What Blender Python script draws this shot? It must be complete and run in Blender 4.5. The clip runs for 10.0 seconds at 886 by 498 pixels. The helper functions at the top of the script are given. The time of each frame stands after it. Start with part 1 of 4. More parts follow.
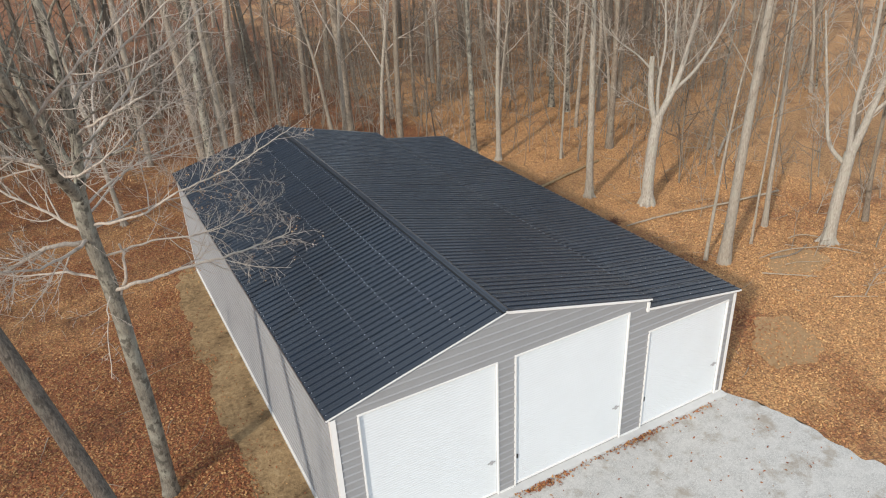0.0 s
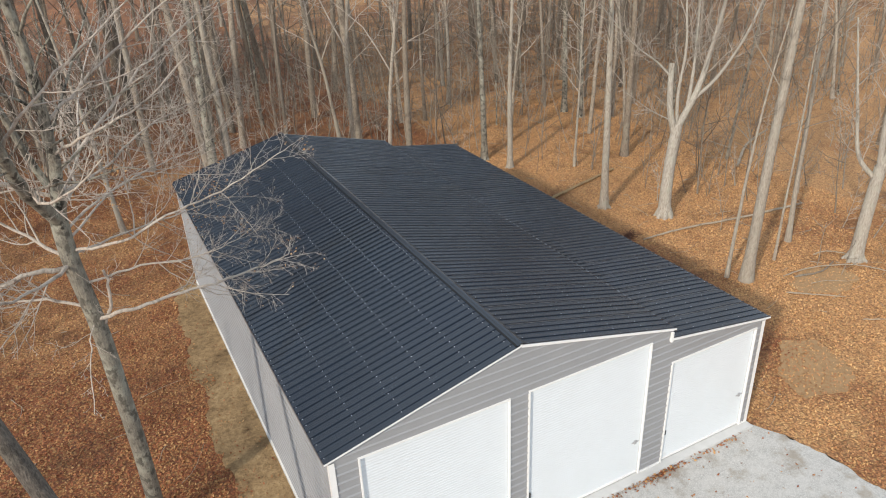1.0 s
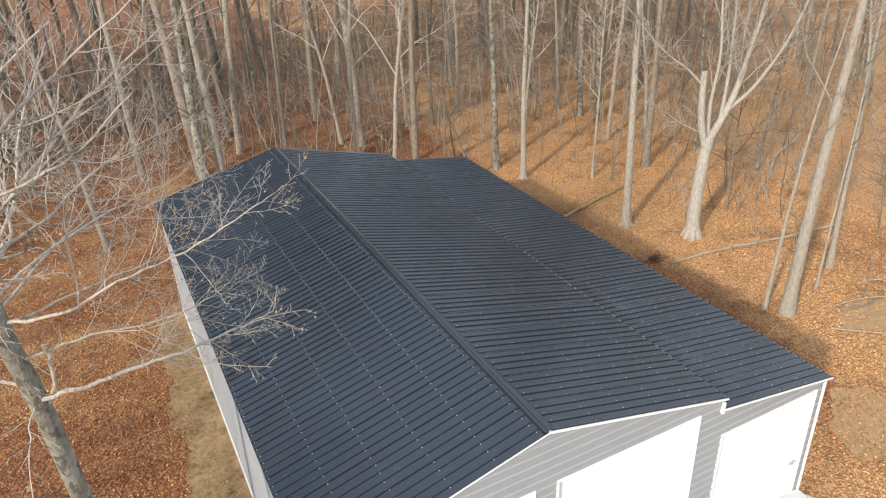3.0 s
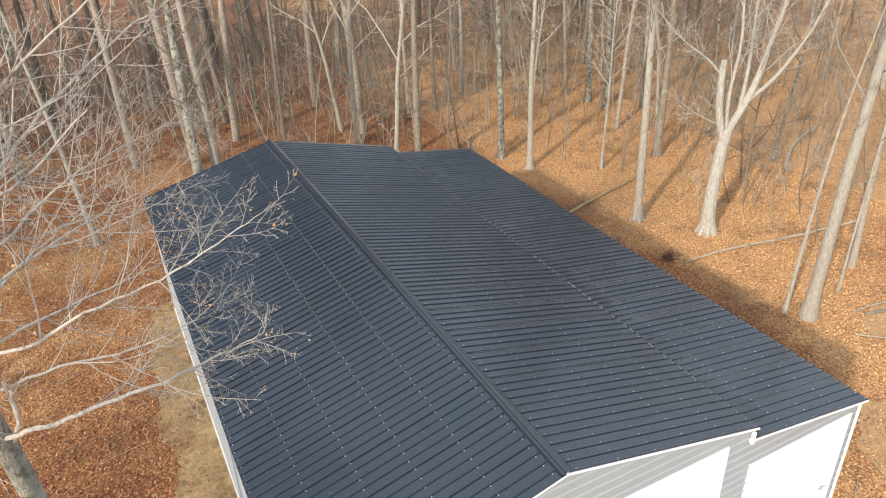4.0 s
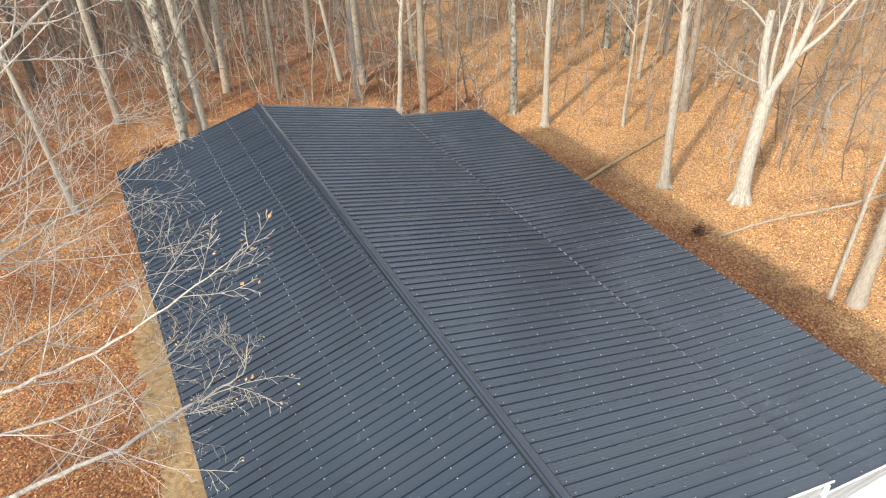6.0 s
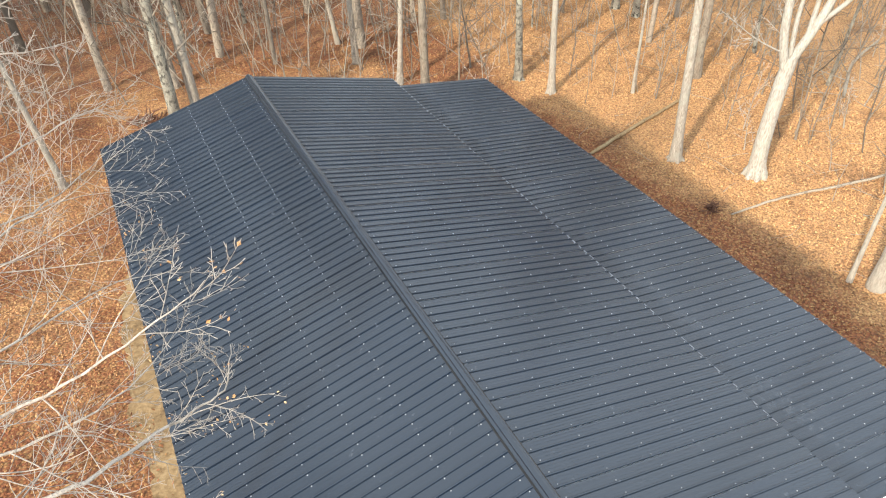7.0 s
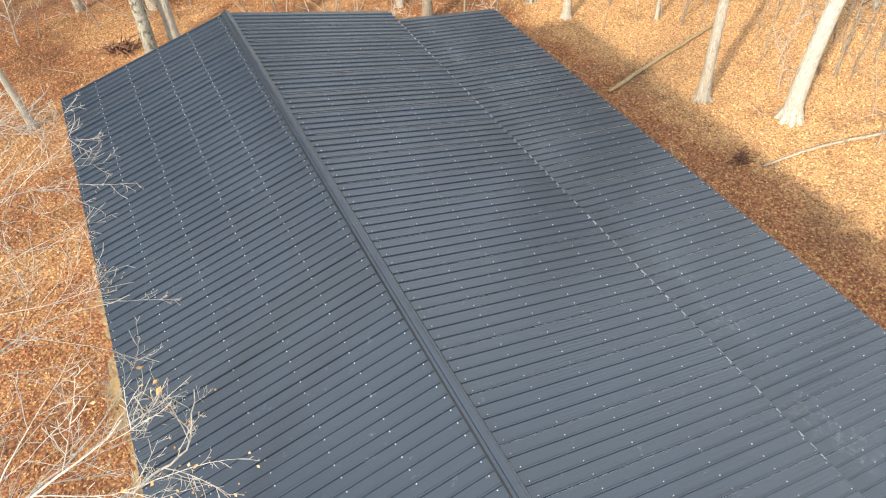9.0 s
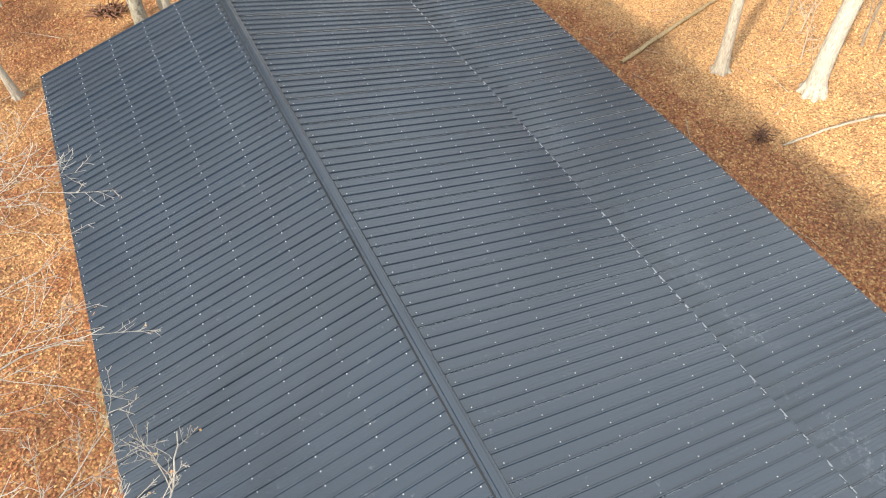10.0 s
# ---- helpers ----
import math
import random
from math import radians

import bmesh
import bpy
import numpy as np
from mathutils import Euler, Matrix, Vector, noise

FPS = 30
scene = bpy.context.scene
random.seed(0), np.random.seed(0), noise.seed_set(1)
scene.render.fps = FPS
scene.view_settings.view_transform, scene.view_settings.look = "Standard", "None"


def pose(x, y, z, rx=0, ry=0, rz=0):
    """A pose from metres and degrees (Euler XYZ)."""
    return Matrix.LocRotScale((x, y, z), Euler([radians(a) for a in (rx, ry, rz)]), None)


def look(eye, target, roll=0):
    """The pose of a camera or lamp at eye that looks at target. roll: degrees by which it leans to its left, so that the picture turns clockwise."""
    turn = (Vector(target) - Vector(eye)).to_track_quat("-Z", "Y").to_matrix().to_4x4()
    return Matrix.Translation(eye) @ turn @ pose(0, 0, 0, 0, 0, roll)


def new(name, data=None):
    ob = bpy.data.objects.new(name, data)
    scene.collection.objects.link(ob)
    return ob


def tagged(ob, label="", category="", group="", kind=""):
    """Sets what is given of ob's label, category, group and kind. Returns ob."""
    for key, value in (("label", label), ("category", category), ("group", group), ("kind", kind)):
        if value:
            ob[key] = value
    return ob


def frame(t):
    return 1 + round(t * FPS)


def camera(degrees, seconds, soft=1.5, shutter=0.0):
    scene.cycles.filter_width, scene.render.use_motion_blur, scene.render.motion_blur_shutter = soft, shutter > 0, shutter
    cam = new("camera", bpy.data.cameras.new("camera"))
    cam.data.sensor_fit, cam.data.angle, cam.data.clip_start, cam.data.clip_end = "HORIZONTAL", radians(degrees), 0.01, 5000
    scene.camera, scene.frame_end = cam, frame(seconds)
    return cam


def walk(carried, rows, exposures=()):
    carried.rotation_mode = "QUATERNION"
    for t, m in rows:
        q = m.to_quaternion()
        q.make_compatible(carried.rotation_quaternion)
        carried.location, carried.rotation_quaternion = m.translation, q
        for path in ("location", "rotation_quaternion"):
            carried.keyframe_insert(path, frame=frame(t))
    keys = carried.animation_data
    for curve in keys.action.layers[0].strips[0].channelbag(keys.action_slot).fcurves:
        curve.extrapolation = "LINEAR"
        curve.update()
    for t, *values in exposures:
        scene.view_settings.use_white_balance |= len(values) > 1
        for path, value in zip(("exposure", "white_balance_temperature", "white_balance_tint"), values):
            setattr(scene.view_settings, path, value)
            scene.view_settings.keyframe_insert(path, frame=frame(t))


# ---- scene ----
cam = camera(64.0, 10.0, soft=1.1)
PATH = [
    (0, (0.036, -0.341, 14.867), (0.865, 1.24, 13.965), -2.8),
    (0.5, (0.346, 0.274, 14.867), (1.165, 1.859, 13.964), -2.7),
    (1, (0.679, 0.902, 14.875), (1.487, 2.493, 13.971), -2.6),
    (1.5, (1.021, 1.562, 14.884), (1.82, 3.155, 13.977), -2.6),
    (2, (1.336, 2.248, 14.885), (2.131, 3.841, 13.974), -2.5),
    (2.5, (1.647, 2.944, 14.884), (2.44, 4.536, 13.969), -2.5),
    (4, (2.577, 5.019, 14.905), (3.348, 6.586, 13.929), -2.4),
    (4.5, (2.865, 5.729, 14.905), (3.622, 7.277, 13.889), -2.3),
    (5, (3.138, 6.44, 14.897), (3.884, 7.968, 13.844), -2.4),
    (5.5, (3.42, 7.114, 14.889), (4.152, 8.623, 13.8), -2.5),
    (7, (4.333, 8.841, 14.81), (5.007, 10.273, 13.588), -2.9),
    (7.5, (4.645, 9.385, 14.817), (5.294, 10.781, 13.54), -2.9),
    (8, (4.935, 9.971, 14.809), (5.561, 11.329, 13.481), -2.9),
    (8.5, (5.231, 10.57, 14.813), (5.834, 11.889, 13.435), -3.0),
    (9, (5.491, 11.126, 14.816), (6.071, 12.408, 13.394), -3.2),
    (9.5, (5.756, 11.735, 14.814), (6.31, 12.976, 13.346), -3.3),
    (10, (6.041, 12.318, 14.813), (6.567, 13.514, 13.3), -3.4),
]
walk(cam, [(t, look(eye, target, roll)) for t, eye, target, roll in PATH],
     [(0, 0.23, 6600, 11), (2.5, 0.53, 6700, 11), (4.5, 0.94, 6750, 10), (7.5, 1.34, 6850, 9), (10, 1.55, 7100, 8)])

# ---------- light ----------
SUN_EL, SUN_AZ = radians(27.0), math.atan2(-0.86, -0.51)
world = bpy.data.worlds.new("world")
scene.world = world
world.use_nodes = True
wn = world.node_tree.nodes
sky = wn.new("ShaderNodeTexSky")
sky.sky_type, sky.sun_disc = "NISHITA", False
sky.dust_density = 0.6
sky.sun_elevation, sky.sun_rotation = SUN_EL, SUN_AZ % (2 * math.pi)
wn["Background"].inputs["Strength"].default_value = 0.05
world.node_tree.links.new(sky.outputs[0], wn["Background"].inputs["Color"])
# thin even veil of high cloud over the whole sky
veil, both = wn.new("ShaderNodeBackground"), wn.new("ShaderNodeAddShader")
veil.inputs["Color"].default_value, veil.inputs["Strength"].default_value = (0.82, 0.915, 1.0, 1), 0.70
world.node_tree.links.new(wn["Background"].outputs[0], both.inputs[0])
world.node_tree.links.new(veil.outputs[0], both.inputs[1])
world.node_tree.links.new(both.outputs[0], wn["World Output"].inputs["Surface"])
sun = new("sun", bpy.data.lights.new("sun", "SUN"))
sun.data.energy, sun.data.angle, sun.data.color = 2.8, radians(2.4), (1.0, 0.92, 0.80)
toward = Vector((math.sin(SUN_AZ) * math.cos(SUN_EL), math.cos(SUN_AZ) * math.cos(SUN_EL), math.sin(SUN_EL)))
sun.matrix_world = look(toward * 60, (0, 0, 0))


# ---------- materials ----------
class Mat:
    """A node material with short calls for its nodes."""

    def __init__(self, name, rough=0.6, metal=0.0):
        self.m = bpy.data.materials.new(name)
        self.m.use_nodes = True
        self.t = self.m.node_tree
        self.b = self.t.nodes["Principled BSDF"]
        self.b.inputs["Roughness"].default_value, self.b.inputs["Metallic"].default_value = rough, metal
        self.co = self.node("ShaderNodeTexCoord")
        self.geo = self.node("ShaderNodeNewGeometry")

    def node(self, kind, **inputs):
        n = self.t.nodes.new(kind)
        for key, v in inputs.items():
            self.put(n, key.replace("_", " "), v)
        return n

    def put(self, n, key, v):
        if isinstance(v, bpy.types.NodeSocket):
            self.t.links.new(v, n.inputs[key])
        else:
            n.inputs[key].default_value = v

    def world_at(self, scale=(1, 1, 1)):
        n = self.node("ShaderNodeMapping", Vector=self.geo.outputs["Position"])
        n.inputs["Scale"].default_value = scale
        return n.outputs[0]

    def local_at(self, scale=(1, 1, 1)):
        n = self.node("ShaderNodeMapping", Vector=self.co.outputs["Object"])
        n.inputs["Scale"].default_value = scale
        return n.outputs[0]

    def noise(self, at, scale, detail=4.0, rough=0.55):
        n = self.node("ShaderNodeTexNoise", Vector=at, Scale=scale, Detail=detail, Roughness=rough)
        return n.outputs["Fac"]

    def voronoi(self, at, scale, feature="F1"):
        n = self.node("ShaderNodeTexVoronoi", Vector=at, Scale=scale)
        n.feature = feature
        return n

    def ramp(self, fac, stops):
        n = self.node("ShaderNodeValToRGB", Fac=fac)
        el = n.color_ramp.elements
        while len(el) < len(stops):
            el.new(0.5)
        for e, (p, c) in zip(el, stops):
            e.position, e.color = p, (*c, 1) if len(c) == 3 else c
        return n.outputs["Color"]

    def grey(self, fac, lo, hi, a=0.0, b=1.0):
        n = self.node("ShaderNodeMapRange", Value=fac, From_Min=lo, From_Max=hi, To_Min=a, To_Max=b)
        return n.outputs[0]

    def mix(self, fac, a, b, how="MIX"):
        n = self.t.nodes.new("ShaderNodeMix")
        n.data_type, n.blend_type = "RGBA", how
        for i, v in ((0, fac), (6, a), (7, b)):
            if isinstance(v, bpy.types.NodeSocket):
                self.t.links.new(v, n.inputs[i])
            else:
                n.inputs[i].default_value = (*v, 1) if isinstance(v, tuple) and len(v) == 3 else v
        return n.outputs[2]

    def math(self, how, a, b=0.0):
        n = self.t.nodes.new("ShaderNodeMath")
        n.operation = how
        for i, v in ((0, a), (1, b)):
            if isinstance(v, bpy.types.NodeSocket):
                self.t.links.new(v, n.inputs[i])
            else:
                n.inputs[i].default_value = v
        return n.outputs[0]

    def random(self):
        return self.node("ShaderNodeObjectInfo").outputs["Random"]

    def island(self):
        return self.geo.outputs["Random Per Island"]

    def colour(self, v):
        self.put(self.b, "Base Color", (*v, 1) if isinstance(v, tuple) else v)
        return self

    def roughness(self, v):
        self.put(self.b, "Roughness", v)
        return self

    def bump(self, height, strength, distance):
        n = self.node("ShaderNodeBump", Height=height, Strength=strength, Distance=distance)
        self.t.links.new(n.outputs[0], self.b.inputs["Normal"])
        return self


def roof_paint(name, scuffed):
    """Charcoal painted steel: faint waviness down the sheet, dust and a few chalky scuffs."""
    k = Mat(name, 0.24)
    k.b.inputs["Specular IOR Level"].default_value = 1.0
    k.b.inputs["IOR"].default_value = 1.48
    at = k.local_at()
    fine = k.noise(k.local_at((0.7, 9, 1)), 2.2, 5)
    big = k.noise(k.world_at(), 0.35, 3)
    col = k.mix(k.grey(big, 0.35, 0.7), (0.003, 0.010, 0.023), (0.006, 0.014, 0.027))
    col = k.mix(k.grey(k.random(), 0, 1, 0, 0.35), col, (0.009, 0.013, 0.019))
    speck = k.noise(k.world_at(), 5.5, 10, 0.78)
    dust = k.grey(speck, 0.60 - 0.02 * scuffed, 0.76, 0, 0.30 + 0.35 * scuffed)
    if scuffed:
        run = k.node("ShaderNodeSeparateXYZ", Vector=at).outputs["X"]
        band = k.grey(k.math("ABSOLUTE", k.math("SUBTRACT", run, 0.9)), 0.10, 0.9, 1.0, 0.15)
        patch = k.grey(k.noise(k.world_at((1, 0.8, 1)), 0.75, 3), 0.50, 0.62)
        smudge = k.math("MULTIPLY", k.grey(k.noise(k.world_at(), 9.0, 6, 0.7), 0.48, 0.70, 0, 0.38), patch)
        dust = k.math("MULTIPLY", k.math("MULTIPLY", k.math("MAXIMUM", dust, smudge), band), 0.5)
    col = k.mix(dust, col, (0.30, 0.31, 0.33))
    k.colour(col)
    k.roughness(k.grey(fine, 0.3, 0.7, 0.17, 0.27))
    return k.bump(k.math("ADD", k.math("MULTIPLY", fine, 0.5), k.noise(k.local_at((0.35, 2.5, 1)), 1.3, 3)), 0.08, 0.010).m


def bark(name, dark, light, spot, scale=1.0, blotch=0.6, each=False):
    k = Mat(name, 0.9)
    stretch = k.local_at((7 * scale, 7 * scale, 1.6 * scale))
    a = k.noise(stretch, 3.0, 6, 0.65)
    col = k.mix(k.grey(a, 0.33, 0.68), dark, light)
    patch = k.noise(k.world_at(), 1.7, 5, 0.6)
    col = k.mix(k.grey(patch, 0.50, 0.66, 0, 0.75), col, spot)
    col = k.mix(k.grey(k.noise(k.world_at((1.6, 1.6, 1.2)), 4.0, 4), 0.64 - 0.12 * blotch, 0.72 - 0.12 * blotch, 0, blotch), col, tuple(0.35 * c for c in dark))
    col = k.mix(k.grey(k.random(), 0, 1, 0.0, 0.5), col, tuple(0.62 * c for c in light))
    if each:  # every branch a little lighter or darker than the next
        col = k.mix(k.grey(k.island(), 0.0, 0.75, 0.85, 0.0), col, tuple(0.55 * c for c in dark))
    k.colour(col)
    return k.bump(k.math("ADD", a, k.noise(k.world_at((9, 9, 4)), 2.0, 4)), 0.9, 0.045).m


LITTER = [(0.0, (0.058, 0.023, 0.010)), (0.22, (0.172, 0.051, 0.021)), (0.5, (0.335, 0.113, 0.043)), (0.75, (0.41, 0.21, 0.075)), (1.0, (0.60, 0.38, 0.165))]


def litter_tone(k, fac):
    """Oak and beech leaf colours, with redder and more golden patches of ground and the garage's shadow strip tinted
    redder.
    """
    col = k.ramp(fac, LITTER)
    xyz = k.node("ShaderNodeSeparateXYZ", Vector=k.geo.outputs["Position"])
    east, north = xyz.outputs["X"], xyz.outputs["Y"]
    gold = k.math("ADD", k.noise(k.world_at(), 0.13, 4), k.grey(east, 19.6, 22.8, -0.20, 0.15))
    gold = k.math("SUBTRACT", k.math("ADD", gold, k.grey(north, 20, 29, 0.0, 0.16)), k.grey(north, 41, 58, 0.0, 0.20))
    # redder strip beside the lean-to: the garage's shadow put into the leaf colour
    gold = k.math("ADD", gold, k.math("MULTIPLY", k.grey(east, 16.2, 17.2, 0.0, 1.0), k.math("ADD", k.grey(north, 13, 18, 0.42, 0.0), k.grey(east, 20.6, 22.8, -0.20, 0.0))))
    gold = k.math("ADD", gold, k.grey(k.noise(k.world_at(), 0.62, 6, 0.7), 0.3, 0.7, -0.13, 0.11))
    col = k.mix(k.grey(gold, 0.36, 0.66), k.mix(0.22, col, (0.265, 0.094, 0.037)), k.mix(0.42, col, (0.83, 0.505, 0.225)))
    # dark brown patches, more of them towards the north
    dark_tone = k.math("ADD", k.noise(k.world_at(), 0.33, 6, 0.72), k.grey(north, 36, 62, 0.0, 0.10))
    return k.mix(k.grey(dark_tone, 0.53, 0.66, 0, 0.52), col, (0.10, 0.036, 0.016))


def ground_litter():
    k = Mat("leaf_litter_ground", 0.9)
    warp = k.node("ShaderNodeTexNoise", Vector=k.world_at(), Scale=6.0).outputs["Color"]
    at = k.node("ShaderNodeVectorMath")
    at.operation = "MULTIPLY_ADD"
    k.t.links.new(warp, at.inputs[0])
    at.inputs[1].default_value = (0.12, 0.12, 0.12)
    k.t.links.new(k.geo.outputs["Position"], at.inputs[2])
    v = k.voronoi(at.outputs[0], 15.0)
    tone = k.math("ADD", k.math("MULTIPLY", k.node("ShaderNodeSeparateColor", Color=v.outputs["Color"]).outputs[0], 0.7), k.math("MULTIPLY", k.noise(k.world_at(), 1.1, 6, 0.65), 0.35))
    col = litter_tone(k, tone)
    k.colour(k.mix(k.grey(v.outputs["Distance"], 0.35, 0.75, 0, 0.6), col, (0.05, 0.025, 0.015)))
    return k.bump(k.math("SUBTRACT", k.noise(k.world_at(), 9, 4), v.outputs["Distance"]), 0.6, 0.04).m


def loose_leaf(name, dry):
    k = Mat(name, 0.75)
    tone = k.math("ADD", k.math("MULTIPLY", k.island(), 0.8), 0.18)
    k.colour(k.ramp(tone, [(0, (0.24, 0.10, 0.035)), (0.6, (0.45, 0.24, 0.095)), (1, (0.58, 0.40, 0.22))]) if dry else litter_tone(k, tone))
    return k.m


def plain(name, colour, rough=0.5, metal=0.0, vary=0.12, bump=0.002, scale=6.0):
    k = Mat(name, rough, metal)
    n = k.noise(k.world_at(), scale, 6, 0.6)
    m2 = k.noise(k.world_at(), scale * 0.12, 3)
    col = k.mix(k.grey(n, 0.3, 0.75, 0, vary), colour, tuple(0.6 * c for c in colour))
    k.colour(k.mix(k.grey(m2, 0.4, 0.7, 0, vary), col, tuple(0.75 * c for c in colour)))
    return k.bump(n, 0.3, bump).m


def soil():
    k = Mat("bare_soil", 0.95)
    n = k.noise(k.world_at(), 5.0, 9, 0.7)
    col = k.ramp(k.math("ADD", k.math("MULTIPLY", n, 0.6), k.math("MULTIPLY", k.noise(k.world_at(), 0.9, 4), 0.4)), [(0.34, (0.09, 0.052, 0.024)), (0.45, (0.24, 0.155, 0.075)), (0.55, (0.35, 0.235, 0.118)), (0.70, (0.48, 0.35, 0.19))])
    return k.colour(col).bump(n, 0.9, 0.06).m


def gravel():
    k = Mat("crushed_stone", 0.9)
    v = k.voronoi(k.world_at(), 46)
    n = k.noise(k.world_at(), 0.9, 7, 0.65)
    col = k.ramp(k.node("ShaderNodeSeparateColor", Color=v.outputs["Color"]).outputs[0], [(0, (0.35, 0.34, 0.32)), (0.6, (0.45, 0.44, 0.415)), (1, (0.56, 0.55, 0.525))])
    col = k.mix(k.grey(k.noise(k.world_at(), 2.3, 8, 0.7), 0.42, 0.60, 0, 0.55), col, (0.56, 0.545, 0.515))
    col = k.mix(k.grey(n, 0.52, 0.64, 0, 0.7), col, (0.27, 0.225, 0.17))
    return k.colour(col).bump(v.outputs["Distance"], 0.35, 0.012).m


ROOF, ROOF_LEAN = roof_paint("charcoal_roof_steel", 0), roof_paint("charcoal_roof_steel_scuffed", 1)
CAP = plain("charcoal_flashing", (0.016, 0.022, 0.029), 0.30, 0.0, 0.3)
CAP.node_tree.nodes["Principled BSDF"].inputs["Specular IOR Level"].default_value = 1.0
SIDING = plain("grey_siding_steel", (0.305, 0.31, 0.32), 0.42, 0.0, 0.16, 0.003, 2.0)
WHITE = plain("white_trim_steel", (0.80, 0.80, 0.79), 0.4, 0.0, 0.10)
CURTAIN = plain("white_door_steel", (0.71, 0.755, 0.785), 0.42, 0.0, 0.08, 0.002, 1.5)
SCREW = plain("zinc_screw", (0.38, 0.39, 0.40), 0.5, 0.0, 0.05)
RUBBER = plain("grey_rubber_seal", (0.20, 0.20, 0.21), 0.7)
# near-black for the shadow line painted along the ridge cap
CAP_SHADE = plain("cap_shadow_black", (0.010, 0.011, 0.013), 0.9)
DARK = plain("black_latch_steel", (0.05, 0.05, 0.05), 0.45)
CONCRETE = plain("pale_concrete", (0.62, 0.615, 0.60), 0.85, 0.0, 0.35, 0.006, 3.0)
CHALK = plain("chalky_sealant", (0.25, 0.265, 0.29), 0.8, 0.0, 0.9, 0.004, 9.0)
BEECH = bark("pale_beech_bark", (0.23, 0.195, 0.155), (0.50, 0.445, 0.37), (0.37, 0.36, 0.30), 1.0, 0.32)
WHITISH = bark("whitish_bark", (0.27, 0.24, 0.20), (0.55, 0.51, 0.445), (0.42, 0.415, 0.35), 1.0, 0.22)
OAK = bark("grey_brown_bark", (0.13, 0.102, 0.078), (0.34, 0.28, 0.215), (0.29, 0.27, 0.215))
MOSSY = bark("lichen_spotted_bark", (0.12, 0.107, 0.087), (0.38, 0.35, 0.285), (0.50, 0.505, 0.415), 1.5, 1.0)
# furrowed bark coloured darker for the shade its trunk stands in
SHADY = bark("shaded_furrowed_bark", (0.036, 0.030, 0.025), (0.21, 0.18, 0.15), (0.17, 0.16, 0.13), 1.5, 0.7)
PALE_TWIG = bark("near_twig_bark", (0.37, 0.31, 0.26), (0.65, 0.57, 0.485), (0.57, 0.515, 0.45))
TWIG = bark("pale_twig_bark", (0.21, 0.172, 0.135), (0.46, 0.395, 0.315), (0.38, 0.345, 0.285), each=True)
BRUSH = bark("brown_twig_bark", (0.13, 0.097, 0.075), (0.32, 0.25, 0.195), (0.26, 0.22, 0.18), each=True)
DEADWOOD = bark("bleached_dead_wood", (0.27, 0.22, 0.16), (0.52, 0.44, 0.34), (0.45, 0.40, 0.33))
TANWOOD = bark("tan_barkless_wood", (0.26, 0.17, 0.085), (0.46, 0.325, 0.17), (0.40, 0.29, 0.16))
ROTTEN = bark("rotten_dark_wood", (0.085, 0.036, 0.022), (0.23, 0.105, 0.062), (0.16, 0.085, 0.055))
LITTER_GROUND, LITTER_LEAF, DRY_LEAF = ground_litter(), loose_leaf("fallen_leaf", False), loose_leaf("clinging_dry_leaf", True)
SOIL, GRAVEL = soil(), gravel()
SAND = plain("tan_sandy_soil", (0.43, 0.27, 0.135), 0.95, 0.0, 0.8, 0.05, 5.0)


# ---------- mesh helpers ----------
def mesh_of(name, verts, faces, material, smooth=False):
    me = bpy.data.meshes.new(name)
    me.from_pydata([tuple(v) for v in verts], [], faces)
    me.materials.append(material)
    if smooth:
        me.polygons.foreach_set("use_smooth", [True] * len(me.polygons))
    me.update()
    return me


def quads_mesh(name, verts, quads, material, smooth=False):
    """A mesh from arrays of corners and four-sided faces."""
    verts, quads = np.asarray(verts, np.float32), np.asarray(quads, np.int32)
    me = bpy.data.meshes.new(name)
    me.vertices.add(len(verts))
    me.vertices.foreach_set("co", verts.ravel())
    me.loops.add(quads.size)
    me.loops.foreach_set("vertex_index", quads.ravel())
    me.polygons.add(len(quads))
    me.polygons.foreach_set("loop_start", np.arange(0, quads.size, 4, dtype=np.int32))
    me.materials.append(material)
    me.polygons.foreach_set("use_smooth", np.full(len(quads), smooth))
    me.update(calc_edges=True)
    return me


def child(name, mesh, parent, m=None, label=""):
    ob = new(name, mesh)
    ob.parent = parent
    if m is not None:
        ob.matrix_basis = m
    return tagged(ob, label)


def part(name, bm, material, parent, label="", m=None):
    me = bpy.data.meshes.new(name)
    bm.to_mesh(me)
    bm.free()
    me.materials.append(material)
    return child(name, me, parent, m, label)


def box(bm, x0, x1, y0, y1, z0, z1, bevel=0.0):
    made = bmesh.ops.create_cube(bm, size=1)["verts"]
    for v in made:
        v.co = Vector((x0 + (v.co.x + 0.5) * (x1 - x0), y0 + (v.co.y + 0.5) * (y1 - y0), z0 + (v.co.z + 0.5) * (z1 - z0)))
    if bevel:
        bmesh.ops.bevel(bm, geom=list({e for v in made for e in v.link_edges}), offset=bevel, segments=2, affect="EDGES")
    return bm


def prism(bm, outline, y0, y1):
    """A solid from an outline in x and z, reaching from y0 to y1."""
    near = [bm.verts.new((x, y0, z)) for x, z in outline]
    far = [bm.verts.new((x, y1, z)) for x, z in outline]
    bm.faces.new(near), bm.faces.new(far[::-1])
    for i in range(len(near)):
        j = (i + 1) % len(near)
        bm.faces.new((near[j], near[i], far[i], far[j]))
    bmesh.ops.recalc_face_normals(bm, faces=bm.faces)
    return bm


def thing(name, label, category, m=None, group="", kind=""):
    ob = new(name)
    ob.empty_display_size = 0.3
    if m is not None:
        ob.matrix_basis = m
    return tagged(ob, label, category, group, kind)


